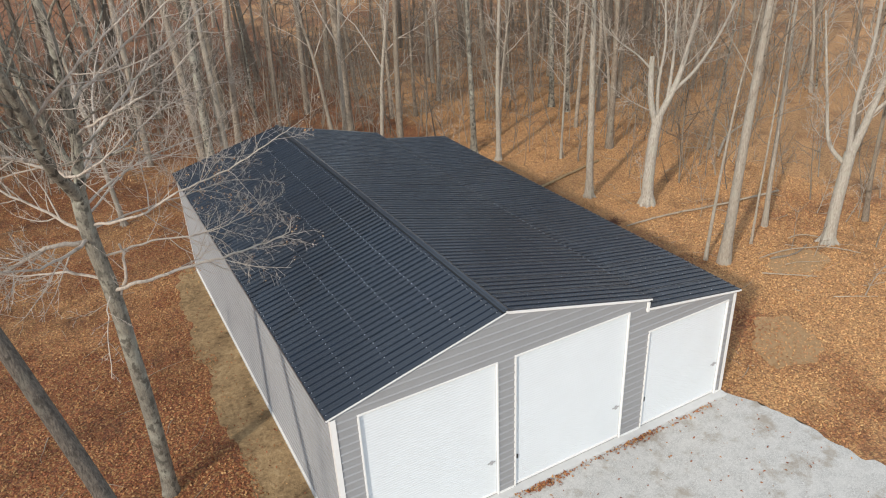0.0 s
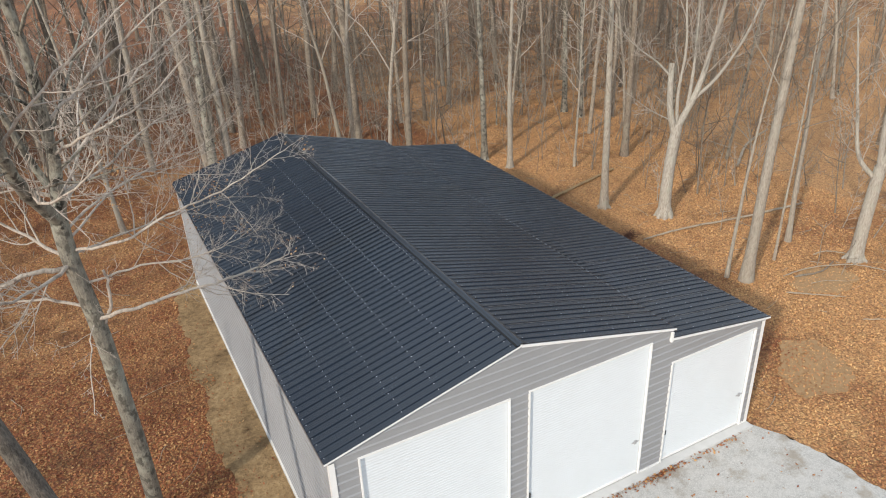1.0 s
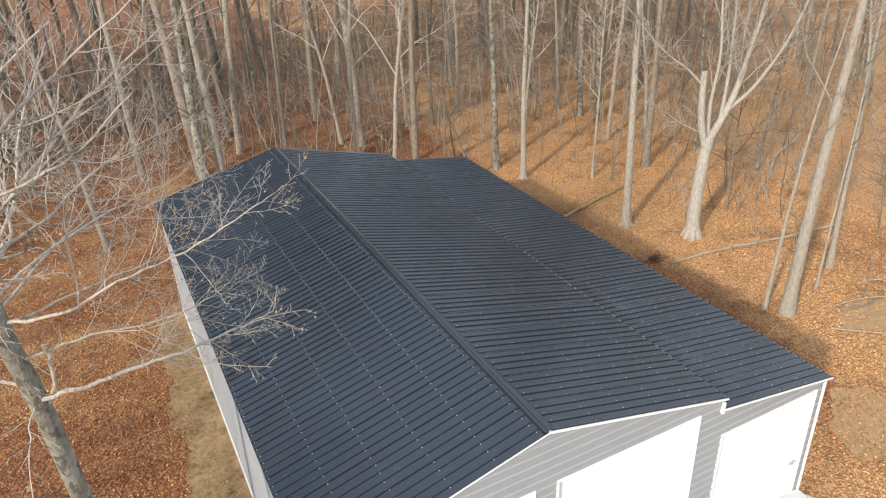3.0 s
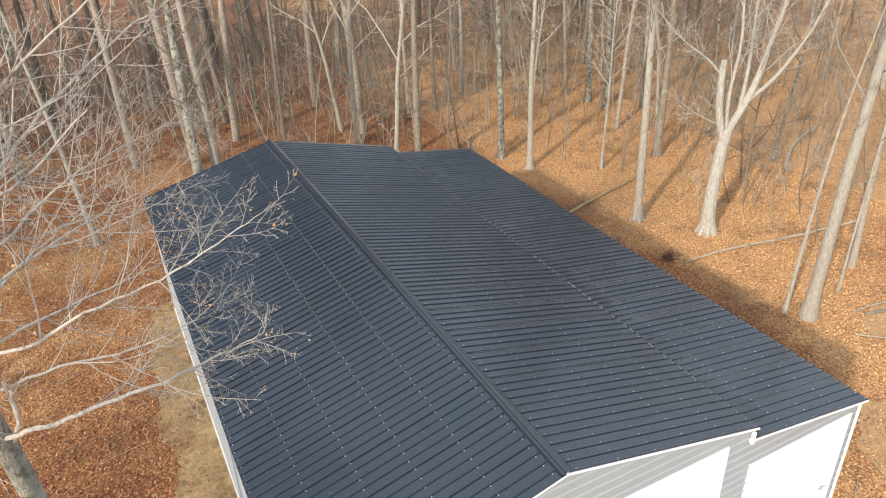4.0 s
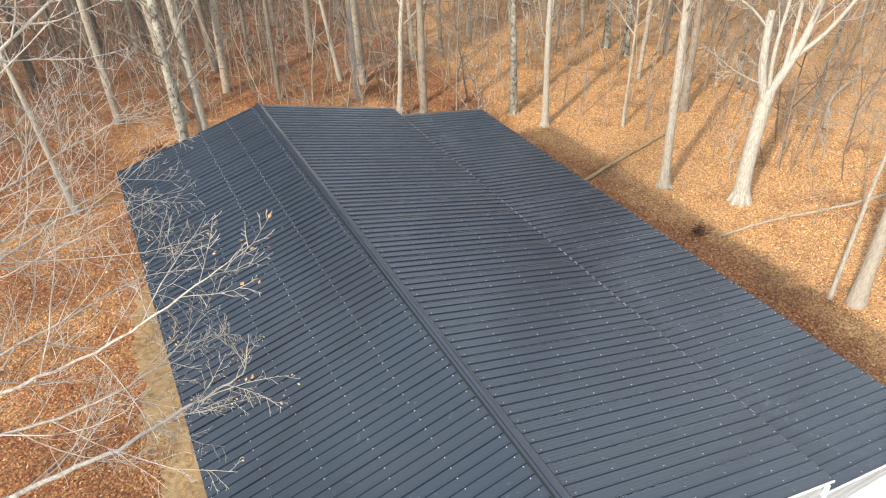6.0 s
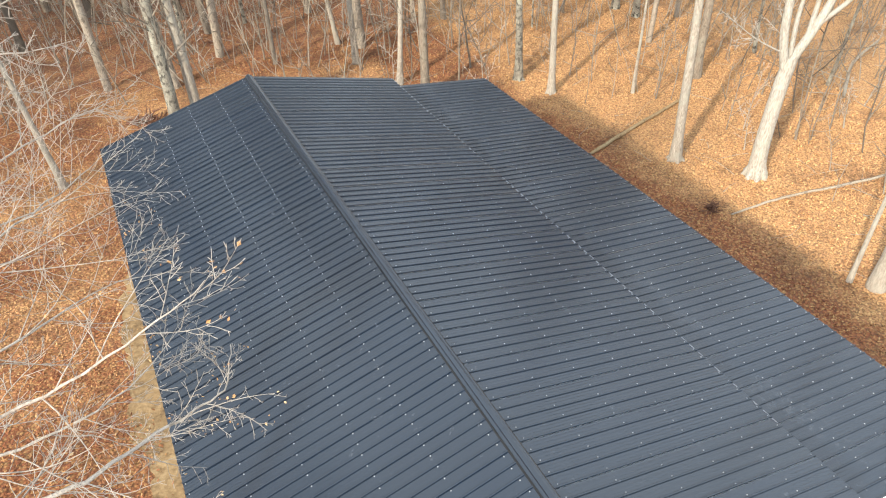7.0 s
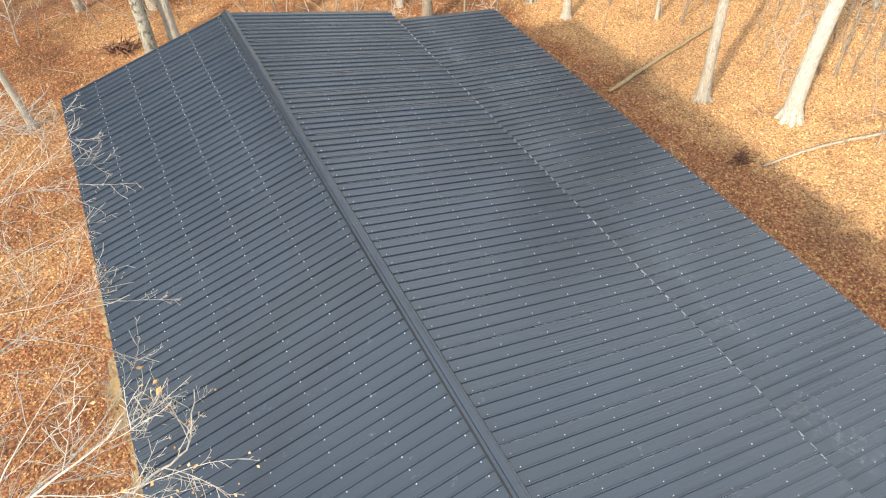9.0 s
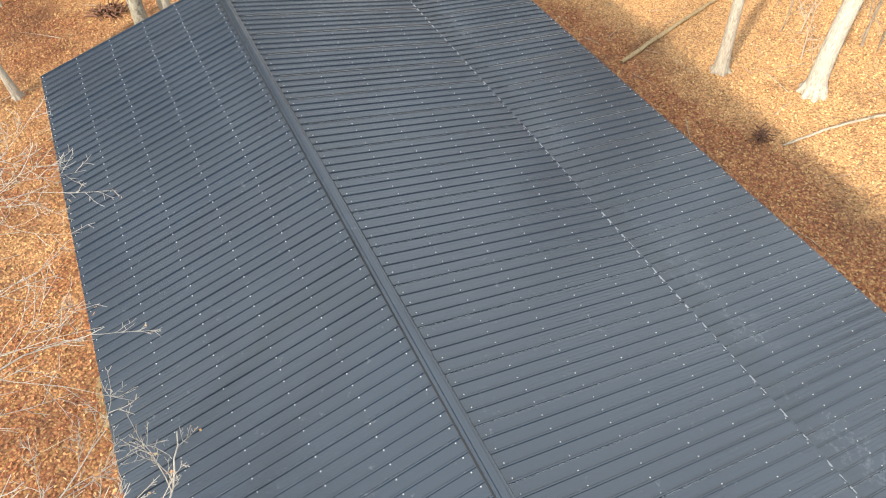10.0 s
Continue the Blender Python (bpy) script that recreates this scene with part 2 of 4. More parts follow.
# ---------- ground ----------
RIDGE_X, RIDGE_Z, HALF, EAVE_Z = 8.0, 5.88, 4.745, 4.68
Y0, Y1 = 11.70, 30.14
LEAN_X0, LEAN_Z0, LEAN_X1, LEAN_Z1 = 12.66, 4.40, 16.40, 3.81
WALL_L, WALL_R, WALL_F, WALL_B = 3.38, 16.24, 11.77, 30.06


def smooth_step(a, b, v):
    v = min(1, max(0, (v - a) / (b - a)))
    return v * v * (3 - 2 * v)


def ground_z(x, y):
    d = math.hypot(x - 10, y - 20)
    near = smooth_step(17, 34, d)
    bumps = near * (0.30 * noise.noise((x * 0.06, y * 0.06, 0.3)) + 0.10 * noise.noise((x * 0.3, y * 0.3, 2.0)))
    return bumps + 9.0 * smooth_step(45, 190, d) - 0.35 * smooth_step(18, 40, d) * smooth_step(8, -6, x)


def ground_sheet():
    n = 200
    s = np.sinh(np.linspace(-5.2, 5.2, n)) / np.sinh(5.2)
    xs, ys = 10 + 2500 * s, 22 + 2500 * s
    verts = [(x, y, ground_z(x, y)) for y in ys for x in xs]
    quads = [(j * n + i, j * n + i + 1, (j + 1) * n + i + 1, (j + 1) * n + i) for j in range(n - 1) for i in range(n - 1)]
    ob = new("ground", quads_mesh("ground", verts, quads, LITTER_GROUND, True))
    tagged(ob, "forest floor under red-brown fallen leaves", "ground", kind="structure")


def ragged_sheet(name, outline, material, height, wobble, seed, label, category):
    """A thin layer on the ground with an uneven edge; outline is a few corners."""
    pts = []
    for (ax, ay), (bx, by) in zip(outline, outline[1:] + outline[:1]):
        k = max(2, int(math.hypot(bx - ax, by - ay) / 0.12))
        for i in range(k):
            x, y = ax + (bx - ax) * i / k, ay + (by - ay) * i / k
            n1 = noise.noise_vector((x * 0.55, y * 0.55, seed)) * wobble + noise.noise_vector((x * 2.6, y * 2.6, seed)) * wobble * 0.45
            pts.append((x + n1.x, y + n1.y))
    bm = bmesh.new()
    face = bm.faces.new([bm.verts.new((x, y, height)) for x, y in pts])
    if face.normal.z < 0:
        face.normal_flip()
    bmesh.ops.triangulate(bm, faces=[face])
    low = bmesh.ops.extrude_edge_only(bm, edges=[e for e in bm.edges if e.is_boundary])["geom"]
    for v in low:
        if isinstance(v, bmesh.types.BMVert):
            v.co.z = -0.05
    me = bpy.data.meshes.new(name)
    bm.to_mesh(me)
    bm.free()
    me.materials.append(material)
    return tagged(new(name, me), label, category, kind="structure")


ground_sheet()
ragged_sheet("gravel_drive", [(1, -14), (13.5, -14), (17.5, 6.5), (16.9, 11.0), (16.3, 12.0), (3.4, 12.0), (2.4, 10.5), (-2, 6)], GRAVEL, 0.022, 0.38, 3.0, "pale crushed stone drive before the garage doors", "drive")
ragged_sheet("bare_soil_strip", [(1.75, 11.5), (3.5, 11.5), (3.5, 30.6), (2.9, 30.6), (2.2, 27.5), (1.95, 24.0), (2.15, 21), (1.85, 17.0)], SOIL, 0.014, 0.45, 7.0, "bare trodden soil strip along the garage wall", "soil")
ragged_sheet("bare_soil_patch", [(24.4, 16.5), (25.7, 17.1), (27.1, 16.6), (27.1, 15.4), (25.4, 15.1), (24.3, 15.7)], SAND, ground_z(25.8, 16.0) + 0.03, 0.35, 9.0, "bare tan soil on the leaf-strewn slope", "soil")
ragged_sheet("bare_soil_patch", [(19.2, 12.9), (20.6, 14.0), (22.0, 13.4), (21.7, 12.2), (20.4, 11.2), (18.7, 11.4)], SAND, ground_z(20.5, 12.5) + 0.012, 0.4, 5.0, "thin bare tan soil beside the drive", "soil")


# ---------- garage ----------
PITCH = (Y1 - Y0) / 80
RISE = 0.024


def rib_profile(count, pitch, flip_lip=True):
    """Across a ribbed steel sheet: places and heights, with two low stiffeners between the ribs."""
    out = []
    for i in range(count):
        a, up = i * pitch, RISE + (0.004 if i == 0 and flip_lip else 0)
        lift = 0.004 if i == 0 and flip_lip else 0.0
        out += [(a - 0.019, lift), (a - 0.0135, up - 0.005), (a - 0.0065, up), (a + 0.0065, up), (a + 0.0135, up - 0.005), (a + 0.019, 0.0)]
        for f in (0.36, 0.64):
            out += [(a + f * pitch - 0.016, 0.0), (a + f * pitch, 0.002), (a + f * pitch + 0.016, 0.0)]
    return out + [(count * pitch - 0.026, 0.0)]


def roof_panel_mesh(name, run, material):
    """One sheet of four ribs: x runs down the slope, y across, z out."""
    prof = rib_profile(4, PITCH)
    n = len(prof)
    verts = [(x, y, z) for x in (0.0, run) for y, z in prof] + [(run, y, z) for y, z in prof] + [(run, y, -0.012) for y, z in prof]
    quads = [(i, i + n, i + n + 1, i + 1) for i in range(n - 1)] + [(i + 2 * n, i + 3 * n, i + 3 * n + 1, i + 2 * n + 1) for i in range(n - 1)]
    return quads_mesh(name, verts, [q[::-1] for q in quads], material)


def screws_mesh(run, rows):
    rnd = random.Random(5)
    verts, faces = [], []
    for r in range(rows):
        x = 0.19 + (run - 0.25) * r / (rows - 1)
        for i in range(4):
            cx, cy, base = x + rnd.uniform(-0.015, 0.015), i * PITCH + 0.040 + rnd.uniform(-0.004, 0.004), len(verts)
            for z, rad in ((0.0, 0.0115), (0.003, 0.0105), (0.0095, 0.006)):
                verts += [(cx + rad * math.cos(a * math.pi / 3), cy + rad * math.sin(a * math.pi / 3), z) for a in range(6)]
            for k in (0, 6):
                faces += [(base + k + a, base + k + (a + 1) % 6, base + k + 6 + (a + 1) % 6, base + k + 6 + a) for a in range(6)]
            faces.append(tuple(base + 12 + a for a in range(6)))
    return mesh_of("screws", verts, faces, SCREW)


def slope_frame(x0, z0, x1, z1):
    """Axes of a slope: x down it, z out of it; its run."""
    d = Vector((x1 - x0, 0, z1 - z0))
    run = d.length
    d.normalize()
    out = Vector((-d.z, 0, d.x)) if d.x > 0 else Vector((d.z, 0, -d.x))
    side = out.cross(d)
    m = Matrix.Identity(4)
    for i, c in enumerate((d, side, out)):
        for j in range(3):
            m[j][i] = c[j]
    return m, run, side.y > 0


def lay_roof(garage, x0, z0, x1, z1, material, rows):
    m, run, forward = slope_frame(x0, z0, x1, z1)
    sheet, heads = roof_panel_mesh("roof_panel", run, material), screws_mesh(run, rows)
    for i in range(20):
        y = Y0 + 0.03 + 4 * PITCH * (i if forward else i + 1) - (0 if forward else 0.06)
        p = child("roof_panel", sheet, garage, Matrix.Translation((x0, y, z0)) @ m)
        tagged(child("screws", heads, p), "bright hex screw heads", kind="stuff")
    # the purlin deck under the sheets
    sx = 1 if x1 > x0 else -1
    bm = prism(bmesh.new(), [(x0, z0 - 0.016), (x1 - sx * 0.03, z1 - 0.008), (x1 - sx * 0.03, z1 - 0.085), (x0, z0 - 0.10)], Y0 + 0.04, Y1 - 0.04)
    part("roof_deck", bm, WHITE, garage, "white steel deck under the roof sheets")


def siding_sheet(x0, x1, z0, z1, base, cut=None):
    """A horizontal ribbed sheet: x along the wall, -y out. cut: slopes (x, z, dx, dz) above which it is trimmed."""
    bm = bmesh.new()
    pitch = 0.2286
    prof = []
    k = math.floor((z0 - base) / pitch) - 1
    while base + k * pitch < z1 + pitch:
        a = base + k * pitch
        prof += [(a - 0.026, 0.0), (a - 0.012, 0.027), (a + 0.004, 0.027), (a + 0.030, 0.0), (a + 0.10, 0.0), (a + 0.114, 0.003), (a + 0.128, 0.0)]
        k += 1
    rows = [(z, o) for z, o in prof if z0 < z < z1]

    def at(z):
        for (a, p), (b, q) in zip(prof, prof[1:]):
            if a <= z <= b:
                return p + (q - p) * (z - a) / max(b - a, 1e-6)
        return 0.0
    rows = [(z0, at(z0))] + rows + [(z1, at(z1))]
    line = [[bm.verts.new((x, -o, z)) for x in (x0, x1)] for z, o in rows]
    for a, b in zip(line, line[1:]):
        bm.faces.new((a[0], a[1], b[1], b[0]))
    for cx, cz, dx, dz in cut or ():
        no = Vector((-dz, 0, dx)).normalized()
        bmesh.ops.bisect_plane(bm, geom=bm.verts[:] + bm.edges[:] + bm.faces[:], plane_co=(cx, 0, cz), plane_no=no, clear_outer=True)
    return bm


def clad(wall, regions, cuts, flip=None):
    """Sheets of siding, three feet to a course, over each region of a wall."""
    course = 0.9144
    for x0, x1, z0, z1 in regions:
        k = math.floor(z0 / course)
        while k * course < z1 - 0.01:
            a, b = max(z0, k * course - 0.03), min(z1, (k + 1) * course - 0.03)
            k += 1
            if b - a < 0.02:
                continue
            bm = siding_sheet(x0, x1, a, b, 0.06, cuts)
            if len(bm.faces) == 0:
                bm.free()
                continue
            part("siding_panel", bm, SIDING, wall, "", flip)


def wall_frame(origin, along, inward):
    m = Matrix.Identity(4)
    for i, c in enumerate((Vector(along), Vector(inward), Vector((0, 0, 1)))):
        for j in range(3):
            m[j][i] = c[j]
        m[i][3] = origin[i]
    return m


DOORS = [(4.02, 7.72, 4.43), (8.28, 11.99, 4.43), (12.82, 15.95, 3.53)]
FLOOR = 0.06


def roof_under(x):
    if x <= LEAN_X0:
        return RIDGE_Z - 0.12 - abs(x - RIDGE_X) * (RIDGE_Z - EAVE_Z) / HALF
    return LEAN_Z0 - 0.11 - (x - LEAN_X0) * (LEAN_Z0 - LEAN_Z1) / (LEAN_X1 - LEAN_X0)


def end_wall(garage, name, y, inward, doors):
    """A gabled end with the lean-to beside it."""
    wall = new(name)
    wall.parent = garage
    bm = bmesh.new()
    low = y + (0.02 if inward > 0 else -0.12)
    edges = [WALL_L + 0.02] + [e for d in doors for e in d[:2]] + [WALL_R - 0.02]
    for a, b in zip(edges[::2], edges[1::2]):
        top = [x for x in (RIDGE_X, LEAN_X0, LEAN_X0 + 0.001) if a < x < b]
        prism(bm, [(a, FLOOR), (b, FLOOR)] + [(x, roof_under(x)) for x in [b] + top[::-1] + [a]], low, low + 0.10)
    for a, b, t in doors:
        top = [x for x in (RIDGE_X, LEAN_X0, LEAN_X0 + 0.001) if a < x < b]
        prism(bm, [(a, t), (b, t)] + [(x, roof_under(x)) for x in [b] + top[::-1] + [a]], low, low + 0.10)
    part("wall_core", bm, SIDING, wall)
    s = (RIDGE_Z - EAVE_Z) / HALF
    s2 = (LEAN_Z0 - LEAN_Z1) / (LEAN_X1 - LEAN_X0)
    main = [(RIDGE_X, RIDGE_Z - 0.10, 1, s), (RIDGE_X, RIDGE_Z - 0.10, 1, -s)]
    lean = [(LEAN_X0, LEAN_Z0 - 0.09, 1, -s2)]
    cols_main, cols_lean = [], []
    if doors:
        (a, b, t), (c, d, _), (e, f, t3) = doors
        cols_main = [(WALL_L, a, FLOOR, t), (b, c, FLOOR, t), (WALL_L, d, t, 6.0), (d, LEAN_X0, FLOOR, 5.2)]
        cols_lean = [(LEAN_X0, e, FLOOR, t3), (f, WALL_R, FLOOR, t3), (LEAN_X0, WALL_R, t3, 4.6)]
    else:
        cols_main, cols_lean = [(WALL_L, LEAN_X0, FLOOR, 6.0)], [(LEAN_X0, WALL_R, FLOOR, 4.6)]
    if inward > 0:
        m = wall_frame((0, y, 0), (1, 0, 0), (0, 1, 0))
        clad(wall, cols_main, main, m)
        clad(wall, cols_lean, lean, m)
    else:
        m = wall_frame((0, y, 0), (-1, 0, 0), (0, -1, 0))
        mirror = lambda rows: [(-b, -a, c, d) for a, b, c, d in rows]
        clad(wall, mirror(cols_main), [(-RIDGE_X, RIDGE_Z - 0.10, 1, s), (-RIDGE_X, RIDGE_Z - 0.10, 1, -s)], m)
        clad(wall, mirror(cols_lean), [(-LEAN_X0, LEAN_Z0 - 0.09, 1, s2)], m)


def side_wall(garage, name, x, inward, top):
    wall = new(name)
    wall.parent = garage
    core = bmesh.new()
    a = x + (0.02 if inward > 0 else -0.12)
    box(core, a, a + 0.10, WALL_F + 0.13, WALL_B - 0.13, FLOOR, top)
    part("wall_core", core, SIDING, wall)
    m = wall_frame((x, WALL_B if inward > 0 else WALL_F, 0), (0, -inward, 0), (inward, 0, 0))
    length = WALL_B - WALL_F
    clad(wall, [(length * i / 3, length * (i + 1) / 3 - 0.002, FLOOR, top) for i in range(3)], None, m)


def roll_up_door(garage, x0, x1, top):
    """A white corrugated curtain in a trimmed opening, shut down to the slab."""
    y = WALL_F + 0.045
    pitch, prof, z = 0.076, [], FLOOR + 0.07
    while z < top + 0.02:
        prof += [(z, 0.0), (z + 0.022, 0.0), (z + 0.036, 0.004), (z + 0.062, 0.004)]
        z += pitch
    verts = [(x, y - o, min(zz, top + 0.02)) for zz, o in prof for x in (x0, x1)]
    quads = [(2 * i, 2 * i + 1, 2 * i + 3, 2 * i + 2) for i in range(len(prof) - 1)]
    door = child("roll_up_door", quads_mesh("roll_up_door", verts, quads, CURTAIN), garage, None, "shut white corrugated steel roll-up door")
    for a, b in ((x0 - 0.03, x0 + 0.016), (x1 - 0.016, x1 + 0.03)):
        part("jamb", box(bmesh.new(), a, b, WALL_F - 0.034, WALL_F + 0.03, FLOOR, top - 0.022, 0.004), WHITE, door)
    part("head_trim", box(bmesh.new(), x0 - 0.03, x1 + 0.03, WALL_F - 0.034, WALL_F + 0.03, top - 0.022, top + 0.018, 0.004), WHITE, door)
    part("bottom_bar", box(bmesh.new(), x0 + 0.023, x1 - 0.023, y - 0.03, y + 0.02, FLOOR + 0.022, FLOOR + 0.085, 0.006), WHITE, door)
    part("bottom_seal", box(bmesh.new(), x0 + 0.023, x1 - 0.023, y - 0.02, y + 0.012, FLOOR + 0.001, FLOOR + 0.021), RUBBER, door, "grey rubber seal")
    bm = box(bmesh.new(), x1 - 0.30, x1 - 0.06, y - 0.032, y - 0.014, FLOOR + 1.16, FLOOR + 1.20, 0.004)
    box(bm, x1 - 0.22, x1 - 0.14, y - 0.040, y - 0.014, FLOOR + 1.12, FLOOR + 1.24, 0.006)
    part("slide_latch", bm, SCREW, door, "zinc slide latch")
    part("lift_handle", box(bmesh.new(), x0 + 0.06, x0 + 0.10, y - 0.05, y - 0.012, FLOOR + 0.95, FLOOR + 1.10, 0.008), DARK, door, "black lift handle")


def build_garage():
    g = thing("garage", "grey steel three-door garage with charcoal ribbed roof and lean-to", "garage")
    slab = box(bmesh.new(), WALL_L - 0.05, WALL_R + 0.06, WALL_F - 0.28, WALL_B + 0.05, -0.25, FLOOR, 0.02)
    part("slab", slab, CONCRETE, g, "pale concrete slab")
    end_wall(g, "front_wall", WALL_F, 1, DOORS)
    end_wall(g, "back_wall", WALL_B, -1, [])
    side_wall(g, "long_wall", WALL_L, 1, 4.58)
    side_wall(g, "lean_wall", WALL_R, -1, 3.74)
    for d in DOORS:
        roll_up_door(g, *d)
    # white corner trims
    for x, y, top in ((WALL_L, WALL_F, 4.56), (WALL_L, WALL_B, 4.56), (WALL_R, WALL_F, 3.70), (WALL_R, WALL_B, 3.70)):
        sx, sy = (1 if x == WALL_L else -1), (1 if y == WALL_F else -1)
        bm = bmesh.new()
        outline = [(-0.028, -0.028), (0.10, -0.028), (0.10, -0.021), (-0.021, -0.021), (-0.021, 0.10), (-0.028, 0.10)]
        lo = [bm.verts.new((x + sx * a, y + sy * b, FLOOR)) for a, b in outline]
        hi = [bm.verts.new((x + sx * a, y + sy * b, top)) for a, b in outline]
        bm.faces.new(lo), bm.faces.new(hi)
        for i in range(6):
            bm.faces.new((lo[i], lo[(i + 1) % 6], hi[(i + 1) % 6], hi[i]))
        bmesh.ops.recalc_face_normals(bm, faces=bm.faces)
        part("corner_trim", bm, WHITE, g, "white corner trim")
    # base trims at the foot of the walls
    part("base_trim", box(bmesh.new(), WALL_L - 0.032, WALL_L + 0.01, WALL_F + 0.11, WALL_B - 0.11, FLOOR, FLOOR + 0.085, 0.003), WHITE, g, "white base trim")
    part("base_trim", box(bmesh.new(), WALL_R - 0.01, WALL_R + 0.032, WALL_F + 0.11, WALL_B - 0.11, FLOOR, FLOOR + 0.085, 0.003), WHITE, g, "white base trim")
    for x0, x1 in ((WALL_L + 0.105, 3.97), (7.77, 8.23), (12.04, 12.77), (16.0, WALL_R - 0.105)):
        part("base_trim", box(bmesh.new(), x0, x1, WALL_F - 0.032, WALL_F + 0.01, FLOOR, FLOOR + 0.05, 0.003), WHITE, g, "white base trim")
    # roof
    s, c = (RIDGE_Z - EAVE_Z) / HALF, 0.03
    lay_roof(g, RIDGE_X - c, RIDGE_Z - c * s - 0.02, RIDGE_X - HALF, EAVE_Z - 0.02, ROOF, 6)
    lay_roof(g, RIDGE_X + c, RIDGE_Z - c * s - 0.02, RIDGE_X + HALF, EAVE_Z - 0.02, ROOF, 6)
    lay_roof(g, LEAN_X0 - 0.05, LEAN_Z0 - 0.012, LEAN_X1, LEAN_Z1 - 0.02, ROOF_LEAN, 5)
    # ridge cap: two wings, hemmed edges and a rounded top
    wing = 0.105
    half = [(0.012, 0.034), (0.05, 0.028), (0.06, 0.012), (wing - 0.02, 0.012), (wing, 0.004), (wing, -0.012)]
    prof = [(-a, o - a * s) for a, o in half[::-1]] + [(a, o - a * s) for a, o in half]
    n = len(prof)
    for i in range(6):
        ya, yb = Y0 - 0.012 + (Y1 - Y0 + 0.024) * i / 6, Y0 - 0.012 + (Y1 - Y0 + 0.024) * (i + 1) / 6 + (0.06 if i < 5 else 0)
        lift = 0.012 + 0.003 * (i % 2)
        verts = [(RIDGE_X + a, y, RIDGE_Z + b + lift) for y in (ya, yb) for a, b in prof]
        child("ridge_cap", quads_mesh("ridge_cap", verts, [(k, k + 1, k + n + 1, k + n) for k in range(n - 1)], ROOF), g, None, "charcoal ridge cap")
    # black strips over the rib ends that draw the shadow line beside the cap
    for sx, reach in ((-1, 0.128), (1, 0.112)):
        x0, x1 = RIDGE_X + sx * 0.08, RIDGE_X + sx * reach
        bm = prism(bmesh.new(), [(x0, RIDGE_Z - 0.08 * s - 0.016), (x1, RIDGE_Z - reach * s - 0.016), (x1, RIDGE_Z - reach * s + 0.0105), (x0, RIDGE_Z - 0.08 * s + 0.0105)], Y0 + 0.04, Y1 - 0.04)
        part("shadow_strip", bm, CAP_SHADE, g, "dark strip imitating the shadow beside the ridge cap")
    # rake trims at both ends, white below, charcoal fold above
    slopes = [(RIDGE_X, RIDGE_Z, RIDGE_X - HALF, EAVE_Z), (RIDGE_X, RIDGE_Z, RIDGE_X + HALF, EAVE_Z), (LEAN_X0, LEAN_Z0, LEAN_X1, LEAN_Z1)]
    for x0, z0, x1, z1 in slopes:
        for y, out in ((Y0, -1), (Y1, 1)):
            lo, hi = (y - 0.006, y + 0.045) if out < 0 else (y - 0.045, y + 0.006)
            bm = prism(bmesh.new(), [(x0, z0 - 0.022), (x1, z1 - 0.022), (x1, z1 - 0.066), (x0, z0 - 0.066)], lo, hi)
            part("rake_trim", bm, WHITE, g, "thin white rake trim")
    # step between main eave and lean-to
    for y in (Y0 - 0.008, Y1 - 0.05):
        part("step_trim", box(bmesh.new(), LEAN_X0 - 0.06, LEAN_X0 + 0.015, y, y + 0.058, LEAN_Z0 - 0.13, EAVE_Z - 0.11, 0.004), WHITE, g, "white step trim")
    # main eave edge over the lean-to, with chalky sealant smeared along it
    ex = RIDGE_X + HALF
    for i in range(6):
        a, b = Y0 + (Y1 - Y0) * i / 6, Y0 + (Y1 - Y0) * (i + 1) / 6
        bm = prism(bmesh.new(), [(ex - 0.02, EAVE_Z - 0.135), (ex + 0.012, EAVE_Z - 0.135), (ex + 0.012, EAVE_Z - 0.03), (ex - 0.02, EAVE_Z - 0.03)], a + 0.002, b)
        part("eave_flashing", bm, CAP, g, "charcoal eave flashing")
    rnd = random.Random(11)
    for i in range(80):
        y = Y0 + 0.03 + i * PITCH
        amount = 0.5 + 0.9 * noise.noise((y * 0.45, 3.1, 0.0)) + rnd.uniform(-0.25, 0.25)
        if amount < 0.38:
            continue
        w, a, b = 0.012 + 0.06 * min(1, amount) * rnd.uniform(0.3, 1), y + rnd.uniform(0.028, 0.09), y + PITCH - rnd.uniform(0.028, 0.09)
        bm = bmesh.new()
        k = 7
        up = lambda x: EAVE_Z - 0.02 + (ex - x) * s + 0.0062
        near = [bm.verts.new((ex - 0.004, a + (b - a) * j / k, up(ex - 0.004))) for j in range(k + 1)]
        xs = [ex - 0.006 - w * rnd.uniform(0.35, 1) for _ in range(k + 1)]
        far = [bm.verts.new((xs[j], a + (b - a) * j / k, up(xs[j]))) for j in range(k + 1)]
        for j in range(k):
            bm.faces.new((far[j], near[j], near[j + 1], far[j + 1]))
        part("sealant_smear", bm, CHALK, g, "whitish dried sealant smear")
    # eave trims
    part("eave_trim", box(bmesh.new(), RIDGE_X - HALF + 0.012, RIDGE_X - HALF + 0.03, Y0 + 0.05, Y1 - 0.05, EAVE_Z - 0.13, EAVE_Z - 0.035), CAP, g, "charcoal eave trim")
    part("eave_trim", box(bmesh.new(), LEAN_X1 - 0.03, LEAN_X1 - 0.012, Y0 + 0.05, Y1 - 0.05, LEAN_Z1 - 0.13, LEAN_Z1 - 0.035), CAP, g, "charcoal eave trim")


build_garage()


